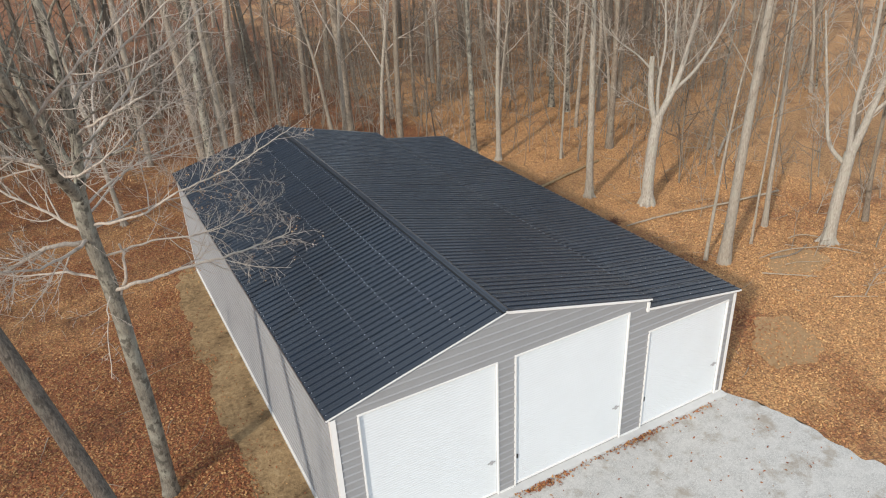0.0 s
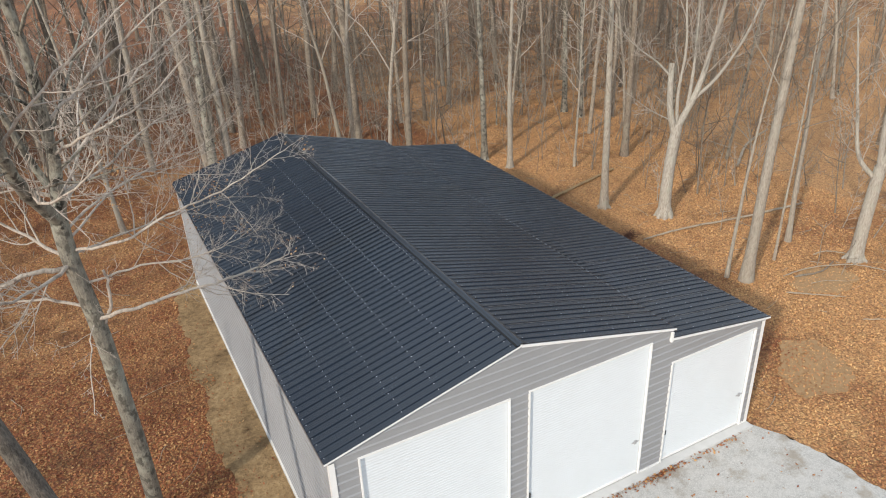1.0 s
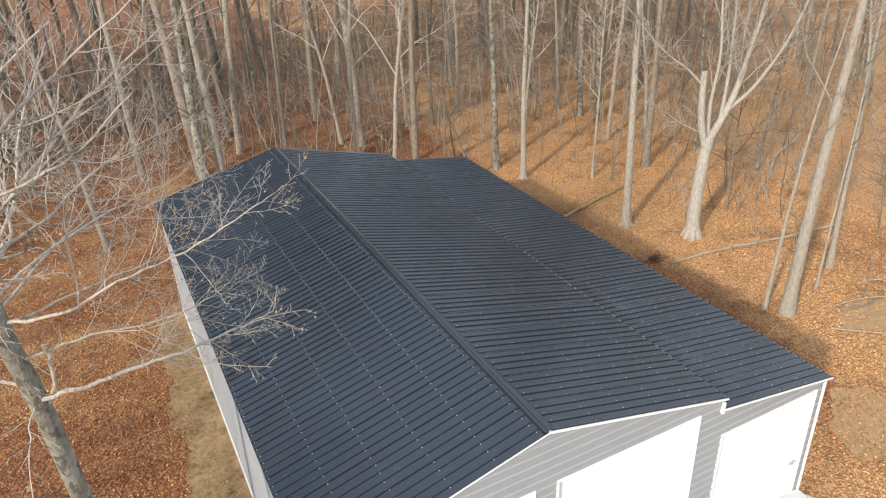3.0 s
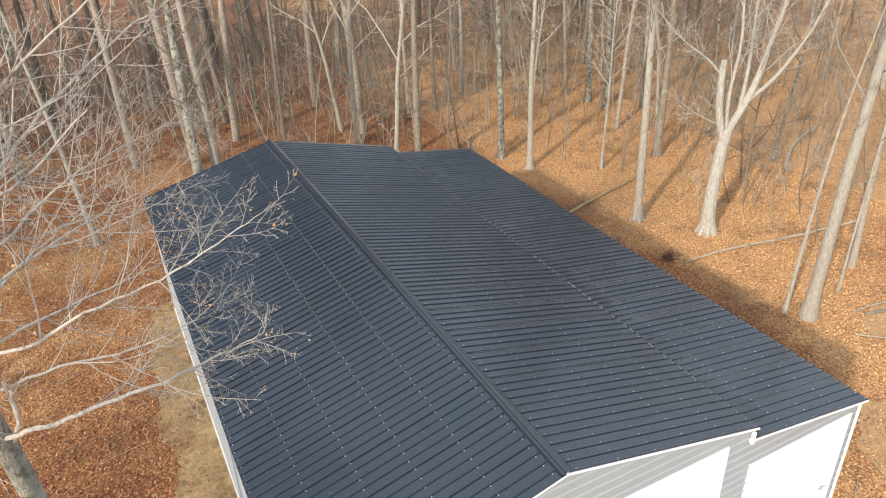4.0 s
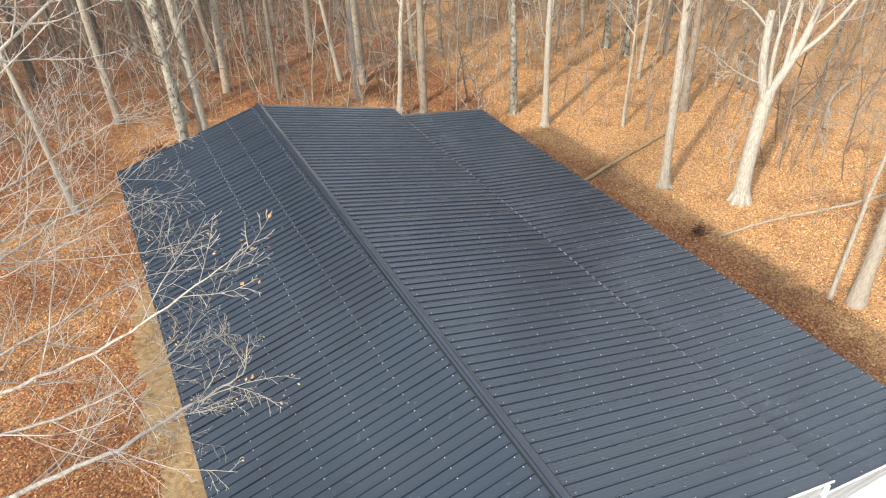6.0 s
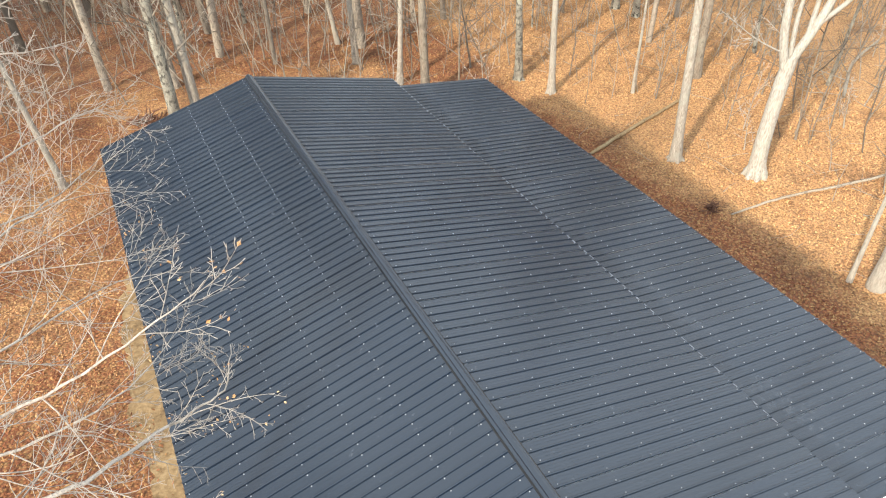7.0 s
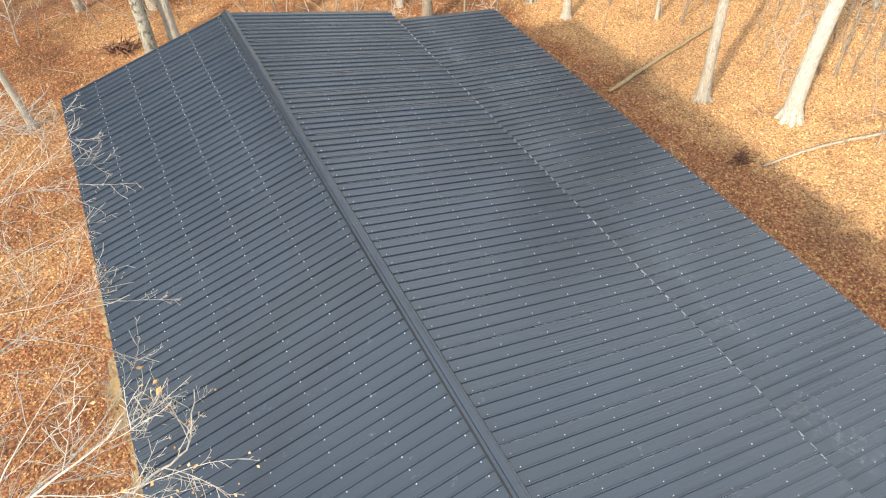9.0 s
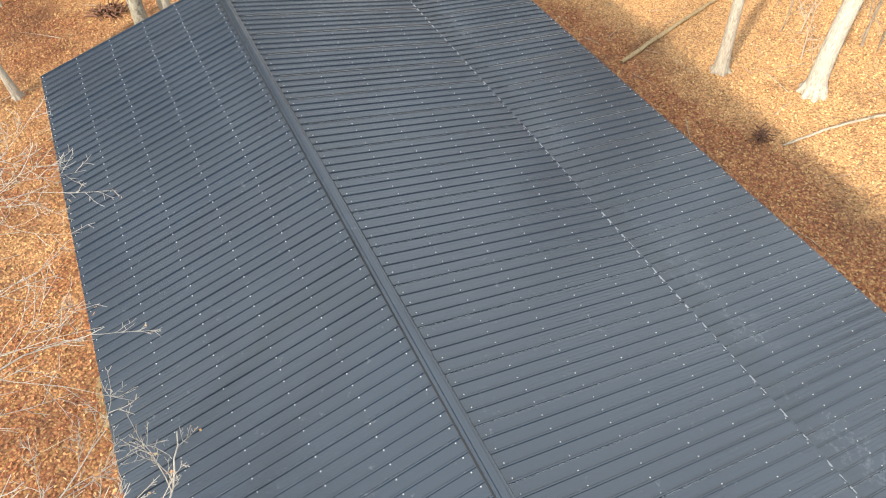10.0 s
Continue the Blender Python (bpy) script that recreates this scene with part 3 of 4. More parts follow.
# ---------- trees ----------
class Wood:
    """Tapered tubes gathered into one mesh."""

    def __init__(self):
        self.v, self.q, self.n = [], [], 0

    def tube(self, pts, rad, sides):
        pts, rad = np.asarray(pts, float), np.asarray(rad, float)
        tan = np.gradient(pts, axis=0)
        tan /= np.linalg.norm(tan, axis=1)[:, None] + 1e-9
        ref = np.array([0.3, 0.1, 0.95]) if abs(tan[0][2]) < 0.8 else np.array([1.0, 0.2, 0.0])
        a = np.cross(tan, ref)
        a /= np.linalg.norm(a, axis=1)[:, None] + 1e-9
        b = np.cross(tan, a)
        ang = np.arange(sides) * 2 * np.pi / sides
        ring = pts[:, None] + rad[:, None, None] * (np.cos(ang)[None, :, None] * a[:, None] + np.sin(ang)[None, :, None] * b[:, None])
        k = len(pts)
        i, j = np.meshgrid(np.arange(k - 1), np.arange(sides), indexing="ij")
        j2 = (j + 1) % sides
        q = np.stack([i * sides + j, i * sides + j2, (i + 1) * sides + j2, (i + 1) * sides + j], -1).reshape(-1, 4) + self.n
        self.v.append(ring.reshape(-1, 3))
        self.q.append(q)
        self.n += k * sides

    def mesh(self, name, material):
        return quads_mesh(name, np.concatenate(self.v), np.concatenate(self.q), material, True)


def curve_through(points, per=5):
    """A smooth line through a few points."""
    p = [np.array(q, float) for q in points]
    p = [2 * p[0] - p[1]] + p + [2 * p[-1] - p[-2]]
    out = []
    for i in range(1, len(p) - 2):
        for k in range(per):
            t = k / per
            out.append(0.5 * (2 * p[i] + (p[i + 1] - p[i - 1]) * t + (2 * p[i - 1] - 5 * p[i] + 4 * p[i + 1] - p[i + 2]) * t * t + (3 * p[i] - p[i - 1] - 3 * p[i + 1] + p[i + 2]) * t ** 3))
    return np.array(out + [p[-2]])


def wander(rnd, start, way, length, steps, crook, lift):
    """A crooked line that starts along way and bends up by lift."""
    d = np.array(way, float)
    d /= np.linalg.norm(d)
    pts, p = [np.array(start, float)], np.array(start, float)
    for _ in range(steps):
        d = d + np.array([rnd.gauss(0, crook), rnd.gauss(0, crook), rnd.gauss(0, crook) + lift])
        d /= np.linalg.norm(d)
        p = p + d * length / steps
        pts.append(p)
    return np.array(pts)


def branch_out(wood, rnd, line, rad, count, ratio, depth, first=0.25, sides=5, spread=0.9, lift=0.06, tips=None, thin=0.004, crook=0.16, girth=0.0075, share=0.5, last=3):
    """Side branches off a line, and theirs in turn."""
    k = len(line)
    whole = float(np.sum(np.linalg.norm(np.diff(line, axis=0), axis=1)))
    for c in range(count):
        f = first + (0.97 - first) * (c + rnd.random()) / count
        i = min(k - 2, int(f * (k - 1)))
        u = f * (k - 1) - i
        p = line[i] * (1 - u) + line[i + 1] * u
        t = line[i + 1] - line[i]
        t = t / (np.linalg.norm(t) + 1e-9)
        side = np.cross(t, [rnd.gauss(0, 1), rnd.gauss(0, 1), rnd.gauss(0, 0.6)])
        side /= np.linalg.norm(side) + 1e-9
        way = t * (1.0 - 0.35 * spread) + side * spread
        ln = whole * ratio * (1.15 - 0.75 * f) * rnd.uniform(0.6, 1.3)
        r = max(thin, min(rad[i] * 0.6, girth * ln + 0.003))
        steps = 6 if depth > 1 and last > 2 else 4 if depth > 1 else last
        b = wander(rnd, p, way, ln, steps, crook, lift)
        br = np.linspace(r, max(thin * 0.6, r * 0.25), steps + 1)
        wood.tube(b, br, sides if r > 0.02 else (4 if r > 0.010 else 3))
        if tips is not None:
            tips.append(b[-1])
        if depth > 1:
            branch_out(wood, rnd, b, br, max(2, int(min(count, 16) * share)), ratio * 1.05, depth - 1, 0.2, 4, spread, lift, tips, thin, crook, girth, share, last)


def flare(rad, height, pts):
    """Thicken the foot of a trunk."""
    h = pts[:, 2] - pts[0][2]
    return rad * (1 + 0.42 * np.exp(-h / height))


def add_roots(wood, rnd, radius, n=6):
    for i in range(n):
        a = 2 * math.pi * (i + rnd.uniform(-0.3, 0.3)) / n
        d = np.array([math.cos(a), math.sin(a), 0])
        ln = radius * rnd.uniform(1.6, 2.2)
        pts = [d * radius * 0.55 + np.array([0, 0, radius * 1.7]), d * radius * 1.05 + np.array([0, 0, radius * 0.6]), d * ln * 0.75 + np.array([0, 0, -radius * 0.02]), d * ln + np.array([0, 0, -0.16])]
        wood.tube(curve_through(pts, 3), np.linspace(radius * 0.52, radius * 0.30, 10), 6)


def forest_tree(seed, height, radius, bare, limbs, depth, crook=0.02, sides=8, twig_thin=0.008):
    """Trunk and crown meshes of a tree in leafless winter state, standing on the origin."""
    rnd = random.Random(seed)
    trunk, crown = Wood(), Wood()
    line = wander(rnd, (0, 0, -0.15), (rnd.gauss(0, 0.02), rnd.gauss(0, 0.02), 1), height, 12, crook, 0.03)
    rad = flare(np.linspace(radius, radius * 0.18, 13), 0.5, line)
    trunk.tube(line, rad, sides)
    branch_out(crown, rnd, line, rad, limbs, 0.30, depth, bare, 4, 0.85, 0.09, None, twig_thin, share=0.62, last=2)
    return trunk, crown


def plant(name, label, category, trunk, crown, bark_mat, twig_mat, x, y, turn=0.0, group="", z=None, scale=1.0):
    ob = thing(name, label, category, Matrix.Translation((x, y, ground_z(x, y) if z is None else z)) @ pose(0, 0, 0, 0, 0, turn) @ Matrix.Scale(scale, 4), group)
    child("trunk", trunk.mesh("trunk", bark_mat), ob)
    child("crown", crown.mesh("crown", twig_mat), ob)
    return ob


TALL = "tall bare winter tree with a straight pale grey trunk"
HEROES = []


def hero(x, y, seed, height, radius, bare, limbs, depth, bark_mat, label, lean=(0, 0), roots=False, twig_mat=None):
    """A tree of its own place and girth."""
    rnd = random.Random(seed)
    trunk, crown = Wood(), Wood()
    line = wander(rnd, (0, 0, -0.15), (lean[0], lean[1], 1), height, 14, 0.012, 0.0)
    rad = flare(np.linspace(radius, radius * 0.25, 15), 0.45, line)
    trunk.tube(line, rad, 12)
    if roots:
        add_roots(trunk, rnd, radius)
    branch_out(crown, rnd, line, rad, limbs, 0.24, depth, bare, 5, 0.9, 0.10, None, 0.008)
    HEROES.append((x, y))
    return plant("tree", label, "tree", trunk, crown, bark_mat, twig_mat or TWIG, x, y)


hero(23.15, 26.75, 21, 16.7, 0.2, 0.42, 18, 2, BEECH, "tall pale straight tree with a flared root foot behind the garage", (-0.02, 0.0), True)
hero(29.2, 32.2, 22, 16.7, 0.216, 0.40, 18, 2, OAK, TALL)
hero(23.2, 17.8, 23, 17.5, 0.235, 0.45, 18, 2, BEECH, "tall pale-brown tree with a thick straight trunk", (0.0, 0.02))
hero(22.75, 18.4, 24, 11, 0.08, 0.45, 15, 2, BEECH, "slender sapling beside a thick tree")
hero(27.6, 19.3, 25, 15.2, 0.12, 0.40, 15, 2, BEECH, "slender pale tree on the leaf-strewn slope")
hero(25.6, 18.4, 26, 12, 0.056, 0.35, 13, 2, BEECH, "thin pale sapling on the leaf-strewn slope")
hero(21.9, 36.5, 27, 16.7, 0.192, 0.42, 18, 2, MOSSY, "tall tree with a lichen-spotted trunk behind the garage", (0, 0), True)
hero(22.4, 34.4, 28, 14.4, 0.168, 0.22, 26, 2, BEECH, "pale tree with spreading thin limbs behind the garage", (0, 0), True)
hero(31.8, 41.7, 29, 16.7, 0.208, 0.40, 16, 2, MOSSY, TALL)
hero(31.9, 40.0, 30, 16.7, 0.192, 0.40, 16, 2, MOSSY, TALL)
hero(17.1, 37.0, 31, 17.5, 0.208, 0.45, 16, 2, OAK, "tall brown-grey tree close behind the garage")
hero(5.95, 36.8, 32, 16, 0.275, 0.20, 40, 2, MOSSY, "tree with lichen-spotted bark, one of a leaning pair", (-0.005, 0.0))
hero(6.9, 37.2, 33, 15.2, 0.25, 0.20, 36, 2, BEECH, "pale tree, one of a leaning pair", (0.02, 0.02))
hero(1.15, 37.4, 34, 13.7, 0.136, 0.25, 23, 2, BEECH, "slender pale tree behind the garage corner", (-0.04, 0.03), True)
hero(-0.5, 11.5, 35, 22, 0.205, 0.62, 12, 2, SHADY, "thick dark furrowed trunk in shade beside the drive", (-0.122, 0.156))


def forked_beech():
    """The whitish tree with a broken stub and several rising stems."""
    rnd = random.Random(41)
    trunk, crown = Wood(), Wood()
    line = curve_through([(0, 0, -0.15), (-0.02, 0.02, 1.5), (0.05, 0.0, 3.2), (0.18, -0.05, 4.7)], 5)
    trunk.tube(line, flare(np.linspace(0.29, 0.24, len(line)), 0.5, line), 14)
    add_roots(trunk, rnd, 0.29, 8)
    ob = thing("tree", "whitish forked tree with a broken stub and flared roots", "tree", Matrix.Translation((24.95, 24.35, 0.0)))
    child("trunk", trunk.mesh("trunk", WHITISH), ob)
    stems = [([(0.05, 0.0, 4.3), (-0.22, 0.12, 5.4), (-0.30, 0.18, 6.6), (-0.30, 0.2, 7.5)], 0.22, 0.17, 3),
             ([(0.15, -0.03, 4.5), (0.05, 0.0, 6.2), (0.35, 0.1, 8.2), (0.2, 0.3, 11), (0.5, 0.5, 15)], 0.12, 0.04, 9),
             ([(0.18, -0.05, 4.5), (0.85, -0.35, 6.2), (1.25, -0.5, 8.0), (1.7, -0.7, 11), (2.3, -0.8, 16.5)], 0.24, 0.05, 12),
             ([(0.5, -0.2, 5.2), (0.75, -0.1, 7.2), (1.0, 0.2, 9.5), (1.2, 0.5, 14)], 0.13, 0.035, 9),
             ([(0.75, -0.3, 5.8), (1.6, -0.9, 7.0), (2.5, -1.5, 9.2), (3.2, -2.0, 12.5)], 0.13, 0.035, 9),
             ([(-0.30, 0.2, 6.9), (-0.9, 0.55, 7.6), (-2.0, 1.0, 8.5), (-3.6, 1.5, 10.3)], 0.075, 0.02, 9),
             ([(-0.2, 0.05, 4.9), (-1.2, 0.5, 5.5), (-2.6, 0.9, 6.6)], 0.04, 0.012, 6)]
    for pts, r0, r1, n in stems:
        w = Wood()
        ln = curve_through(pts, 5)
        rd = 0.72 * np.linspace(r0, r1, len(ln))
        w.tube(ln, rd, 9)
        child("stem", w.mesh("stem", WHITISH), ob)
        branch_out(crown, rnd, ln, rd, n + 8, 0.30, 2, 0.30, 5, 0.8, 0.10, None, 0.010)
    child("crown", crown.mesh("crown", PALE_TWIG), ob)
    HEROES.append((24.95, 24.35))


def forked_pale():
    """A second forked tree, on the open slope."""
    rnd = random.Random(43)
    trunk, crown = Wood(), Wood()
    line = curve_through([(0, 0, -0.15), (0.05, 0.0, 2.0), (0.12, -0.05, 4.2)], 6)
    trunk.tube(line, flare(np.linspace(0.27, 0.235, len(line)), 0.4, line), 12)
    add_roots(trunk, rnd, 0.25, 6)
    ob = thing("tree", "pale forked tree on the leaf-strewn slope", "tree", Matrix.Translation((28.4, 16.6, 0.05)))
    child("trunk", trunk.mesh("trunk", WHITISH), ob)
    for pts, r0, r1, n in [([(0.1, -0.03, 3.9), (0.5, -0.3, 6.0), (1.0, -0.6, 9.5), (1.4, -0.9, 15)], 0.19, 0.04, 12), ([(0.1, -0.03, 4.0), (0.0, 0.1, 6.2), (0.3, 0.1, 9), (0.2, 0.4, 14)], 0.13, 0.035, 10),
                           ([(0.1, 0.0, 3.6), (-0.6, 0.5, 4.6), (-0.9, 0.8, 6.5), (-1.5, 1.2, 10)], 0.11, 0.03, 9), ([(0.5, -0.3, 5.8), (1.5, -1.2, 7.5), (2.4, -2.0, 10)], 0.08, 0.02, 8)]:
        w = Wood()
        ln = curve_through(pts, 5)
        rd = 1.05 * np.linspace(r0, r1, len(ln))
        w.tube(ln, rd, 9)
        child("stem", w.mesh("stem", WHITISH), ob)
        branch_out(crown, rnd, ln, rd, n + 10, 0.30, 2, 0.25, 5, 0.85, 0.10, None, 0.010)
    child("crown", crown.mesh("crown", PALE_TWIG), ob)
    HEROES.append((28.4, 16.6))


def leaf_quads(places, size, rnd, droop=0.6):
    """Small folded leaves: two quads each."""
    v, q = [], []
    for p in places:
        s = size * rnd.uniform(0.7, 1.3)
        a = Vector((rnd.gauss(0, 1), rnd.gauss(0, 1), -droop + rnd.gauss(0, 0.4))).normalized()
        b = a.cross(Vector((rnd.gauss(0, 1), rnd.gauss(0, 1), rnd.gauss(0, 1)))).normalized()
        n = a.cross(b)
        o, k = Vector(p), len(v)
        v += [o, o + a * s * 0.5 + b * s * 0.30 + n * s * 0.10, o + a * s, o + a * s * 0.5, o + a * s * 0.5 - b * s * 0.30 + n * s * 0.10]
        q += [(k, k + 1, k + 2, k + 3), (k, k + 3, k + 2, k + 4)]
    return [tuple(p) for p in v], q


def near_beech():
    """The lichen-spotted tree beside the garage, whose limbs reach over the roof."""
    rnd = random.Random(52)
    ox, oy = -0.1, 16.7
    ob = thing("tree", "lichen-spotted tree whose bare limbs reach over the roof", "tree", Matrix.Translation((ox, oy, 0.0)))
    trunk = Wood()
    line = curve_through([(0, 0, -0.2), (0.05, -0.2, 2.5), (0.03, -0.5, 5.0), (0.0, -0.75, 6.8), (-0.12, -0.9, 8.5), (-0.10, -1.05, 9.6)], 6)
    trunk.tube(line, flare(np.linspace(0.20, 0.165, len(line)), 0.35, line), 14)
    add_roots(trunk, rnd, 0.17, 6)
    child("trunk", trunk.mesh("trunk", MOSSY), ob)
    limbs = [  # points from the tree's foot, girths, side branches, reach of these
        ([(-0.10, -1.05, 9.4), (-0.45, -2.2, 10.6), (-0.55, -3.4, 12.0), (-0.9, -4.6, 14.0), (-1.5, -5.4, 18)], 0.155, 0.05, 12, 0.24),
        ([(-0.10, -1.05, 9.3), (0.12, -1.35, 10.6), (0.2, -1.8, 12.4), (0.1, -2.2, 15.0), (0.3, -2.4, 19)], 0.15, 0.05, 12, 0.26),
        ([(-0.1, -1.2, 10.2), (-0.5, -1.5, 12.0), (-0.8, -1.7, 14.5), (-1.6, -1.4, 18)], 0.08, 0.03, 10, 0.26),
        # over the roof, lower and upper
        ([(0.02, -0.85, 7.0), (0.7, -1.1, 7.15), (1.6, -1.05, 7.2), (2.53, -0.88, 7.14), (3.3, -0.5, 7.0), (3.87, -0.28, 6.97), (4.44, -0.1, 7.0), (4.75, 0.6, 7.16)], 0.085, 0.012, 15, 0.26),
        ([(-0.05, -0.95, 8.7), (0.9, -1.5, 8.9), (1.8, -1.7, 9.3), (2.9, -2.0, 9.7), (3.9, -2.2, 10.2), (4.6, -2.1, 10.5)], 0.06, 0.008, 13, 0.28),
        ([(-0.08, -0.95, 8.6), (1.2, 0.2, 8.4), (2.3, 1.0, 8.2), (3.3, 1.7, 8.1), (4.4, 1.9, 7.9)], 0.05, 0.008, 13, 0.32),
        ([(0.0, -1.0, 9.0), (0.9, 1.1, 9.0), (1.7, 2.8, 8.8), (2.8, 4.2, 8.3), (4.0, 5.0, 7.8)], 0.05, 0.008, 12, 0.30),
        ([(0.0, -0.9, 7.9), (1.1, -0.7, 7.9), (2.2, -0.5, 7.7), (3.3, -0.2, 7.75), (4.2, 0.5, 7.9)], 0.055, 0.008, 15, 0.30),
        ([(0.0, -1.0, 9.2), (1.0, 0.2, 9.4), (2.1, 1.6, 9.3), (3.1, 3.2, 9.0), (3.9, 4.6, 8.8)], 0.055, 0.008, 14, 0.32),
        ([(0.1, -1.2, 10.0), (1.0, -0.6, 10.2), (2.0, 0.3, 10.6), (3.2, 1.4, 10.7), (4.3, 2.4, 10.6)], 0.055, 0.008, 14, 0.32),
        # long pale limbs rising to the right
        ([(0.1, -1.3, 10.4), (0.9, -0.9, 11.0), (2.0, -0.3, 11.9), (3.2, 0.4, 12.6), (5.0, 1.4, 13.3)], 0.055, 0.010, 12, 0.28),
        ([(0.15, -1.5, 11.4), (1.1, -1.2, 12.1), (2.2, -1.0, 12.9), (3.6, -0.6, 13.8)], 0.05, 0.010, 11, 0.28),
        ([(0.1, -1.2, 10.0), (0.5, 0.4, 10.2), (0.9, 2.2, 11.2), (1.6, 4.2, 12.2)], 0.05, 0.010, 10, 0.28),
        ([(0.12, -1.4, 10.8), (0.8, -2.2, 11.3), (1.7, -2.8, 11.8), (2.6, -3.2, 12.6)], 0.045, 0.009, 9, 0.28),
        # to the other side
        ([(-0.12, -0.9, 8.3), (-1.0, -1.2, 8.5), (-2.1, -1.3, 8.2), (-3.6, -1.6, 8.5)], 0.085, 0.015, 11, 0.30),
        ([(-0.12, -0.9, 8.5), (-0.8, -0.2, 8.9), (-1.9, 0.6, 9.6), (-3.2, 1.6, 10.0)], 0.06, 0.012, 11, 0.30),
        ([(-0.45, -2.2, 10.6), (-1.3, -2.4, 11.0), (-2.6, -2.2, 11.6), (-4.2, -2.4, 12.6)], 0.06, 0.012, 11, 0.30),
        ([(-0.1, -1.2, 10.0), (-0.9, -0.9, 10.3), (-2.2, -0.2, 11.0), (-3.6, 0.6, 12.2)], 0.06, 0.012, 11, 0.30),
        ([(-0.3, -1.9, 10.4), (-0.2, -3.0, 10.5), (0.3, -4.0, 10.9), (0.9, -4.8, 11.6)], 0.05, 0.010, 10, 0.30),
        ([(-0.5, -2.8, 11.4), (-0.1, -3.4, 12.0), (0.8, -3.6, 12.8), (1.9, -3.4, 13.6)], 0.05, 0.010, 10, 0.30),
        ([(-0.12, -0.9, 8.4), (-0.7, -1.9, 8.5), (-1.4, -3.0, 8.9), (-2.4, -3.9, 9.6)], 0.06, 0.012, 10, 0.30),
        ([(-0.05, -0.8, 7.3), (-0.8, -0.4, 7.5), (-1.8, 0.3, 7.4), (-3.0, 0.9, 7.8)], 0.055, 0.012, 10, 0.30),
        ([(0.1, -1.1, 9.8), (0.3, 0.6, 9.6), (0.2, 2.6, 9.9), (0.5, 4.6, 10.6)], 0.055, 0.010, 11, 0.30),
        # broken stub and drooping dead twigs
        ([(0.03, -0.75, 6.7), (0.30, -0.9, 7.1), (0.42, -1.05, 7.7), (0.40, -1.1, 8.2)], 0.06, 0.035, 3, 0.5),
        ([(0.0, -0.8, 7.0), (-0.25, -1.3, 6.6), (-0.5, -1.9, 5.4)], 0.022, 0.008, 5, 0.35)]
    tips, places = [], []
    for i, (pts, r0, r1, n, reach) in enumerate(limbs):
        w, ln = Wood(), curve_through(pts, 5)
        ln[1:-1] += np.array([[rnd.gauss(0, 0.014) for _ in range(3)] for _ in range(len(ln) - 2)])
        fine = 3 <= i < 10
        rd = (0.9 if i < 3 else 0.55 if fine else 0.74) * np.linspace(r0, r1 if fine else max(r1, 0.013), len(ln))
        w.tube(ln, rd, 8)
        own = []
        branch_out(w, rnd, ln, rd, int(n * (1.15 if fine else 1.4)), reach * 1.3, 3, 0.22, 4, 0.72, 0.05, own, 0.0044 if fine else 0.0060, 0.11, 0.0055 if fine else 0.0088, 0.45)
        child("limb", w.mesh("limb", MOSSY if i < 3 else PALE_TWIG), ob)
        if i in (3, 4, 5):
            places += rnd.sample(own, min(len(own), 20))
        if i in (12, 6):
            places += rnd.sample(own, min(len(own), 26))
    spread = [tuple(np.array(p) + np.array([rnd.gauss(0, 0.06) for _ in range(3)])) for p in places for _ in range(2)]
    for c, n in (((3.2, 1.95, 8.2), 80), ((2.7, 1.5, 7.9), 40), ((3.6, 0.7, 7.6), 30), ((0.95, -2.4, 10.7), 60), ((1.05, -2.5, 10.0), 60), ((1.3, 1.2, 7.5), 70), ((4.3, -0.5, 7.2), 14)):
        spread += [tuple(np.array(c) + np.array([rnd.gauss(0, 0.17), rnd.gauss(0, 0.19), rnd.gauss(0, 0.17)])) for _ in range(n)]
    v, q = leaf_quads(spread, 0.054, rnd)
    tagged(child("dry_leaves", quads_mesh("dry_leaves", v, q, DRY_LEAF), ob), "tan dry leaves still clinging to twigs", kind="stuff")
    HEROES.append((ox, oy))


forked_beech()
forked_pale()
near_beech()

# the woods round about
VARIANTS = []
for i in range(9):
    tr, cr = forest_tree(100 + i, 16.5 + 0.7 * ((i * 7) % 8), 0.06 + 0.021 * ((i * 5) % 8), 0.20 + 0.06 * (i % 4), 20, 2, 0.026, 7, 0.015)
    VARIANTS.append((tr.mesh("trunk", (OAK, BEECH, MOSSY)[i % 3]), cr.mesh("crown", (BRUSH, PALE_TWIG, TWIG)[i % 3]),
                     ("bare grey-brown woodland tree in winter", "bare pale woodland tree in winter", "bare lichen-grey woodland tree in winter")[i % 3]))
# thick-twigged crowns above the view, added to block sky from the roof's reflection
TOWERING = []
for i in range(5):
    rnd = random.Random(300 + i)
    tr, cr = Wood(), Wood()
    line = wander(rnd, (0, 0, -0.15), (rnd.gauss(0, 0.02), rnd.gauss(0, 0.02), 1), 22 + 1.4 * i, 8, 0.02, 0.03)
    rad = np.linspace(0.15 + 0.025 * i, 0.05, 9)
    tr.tube(line, rad, 6)
    branch_out(cr, rnd, line, rad, 26, 0.27, 2, 0.44, 4, 0.9, 0.05, None, 0.045, share=0.9, last=1)
    TOWERING.append((tr.mesh("trunk", OAK), cr.mesh("crown", TWIG), ""))
POLES = []
for i in range(9):
    tr, cr = forest_tree(200 + i, 3.6 + (i * 3) % 6, 0.026 + 0.007 * (i % 4), 0.12, 12, 2, 0.06, 5, 0.010)
    POLES.append((tr.mesh("trunk", (BEECH, OAK)[i % 2]), cr.mesh("crown", (PALE_TWIG, TWIG)[i % 2]), ("thin pale leafless sapling", "thin brown leafless sapling")[i % 2]))


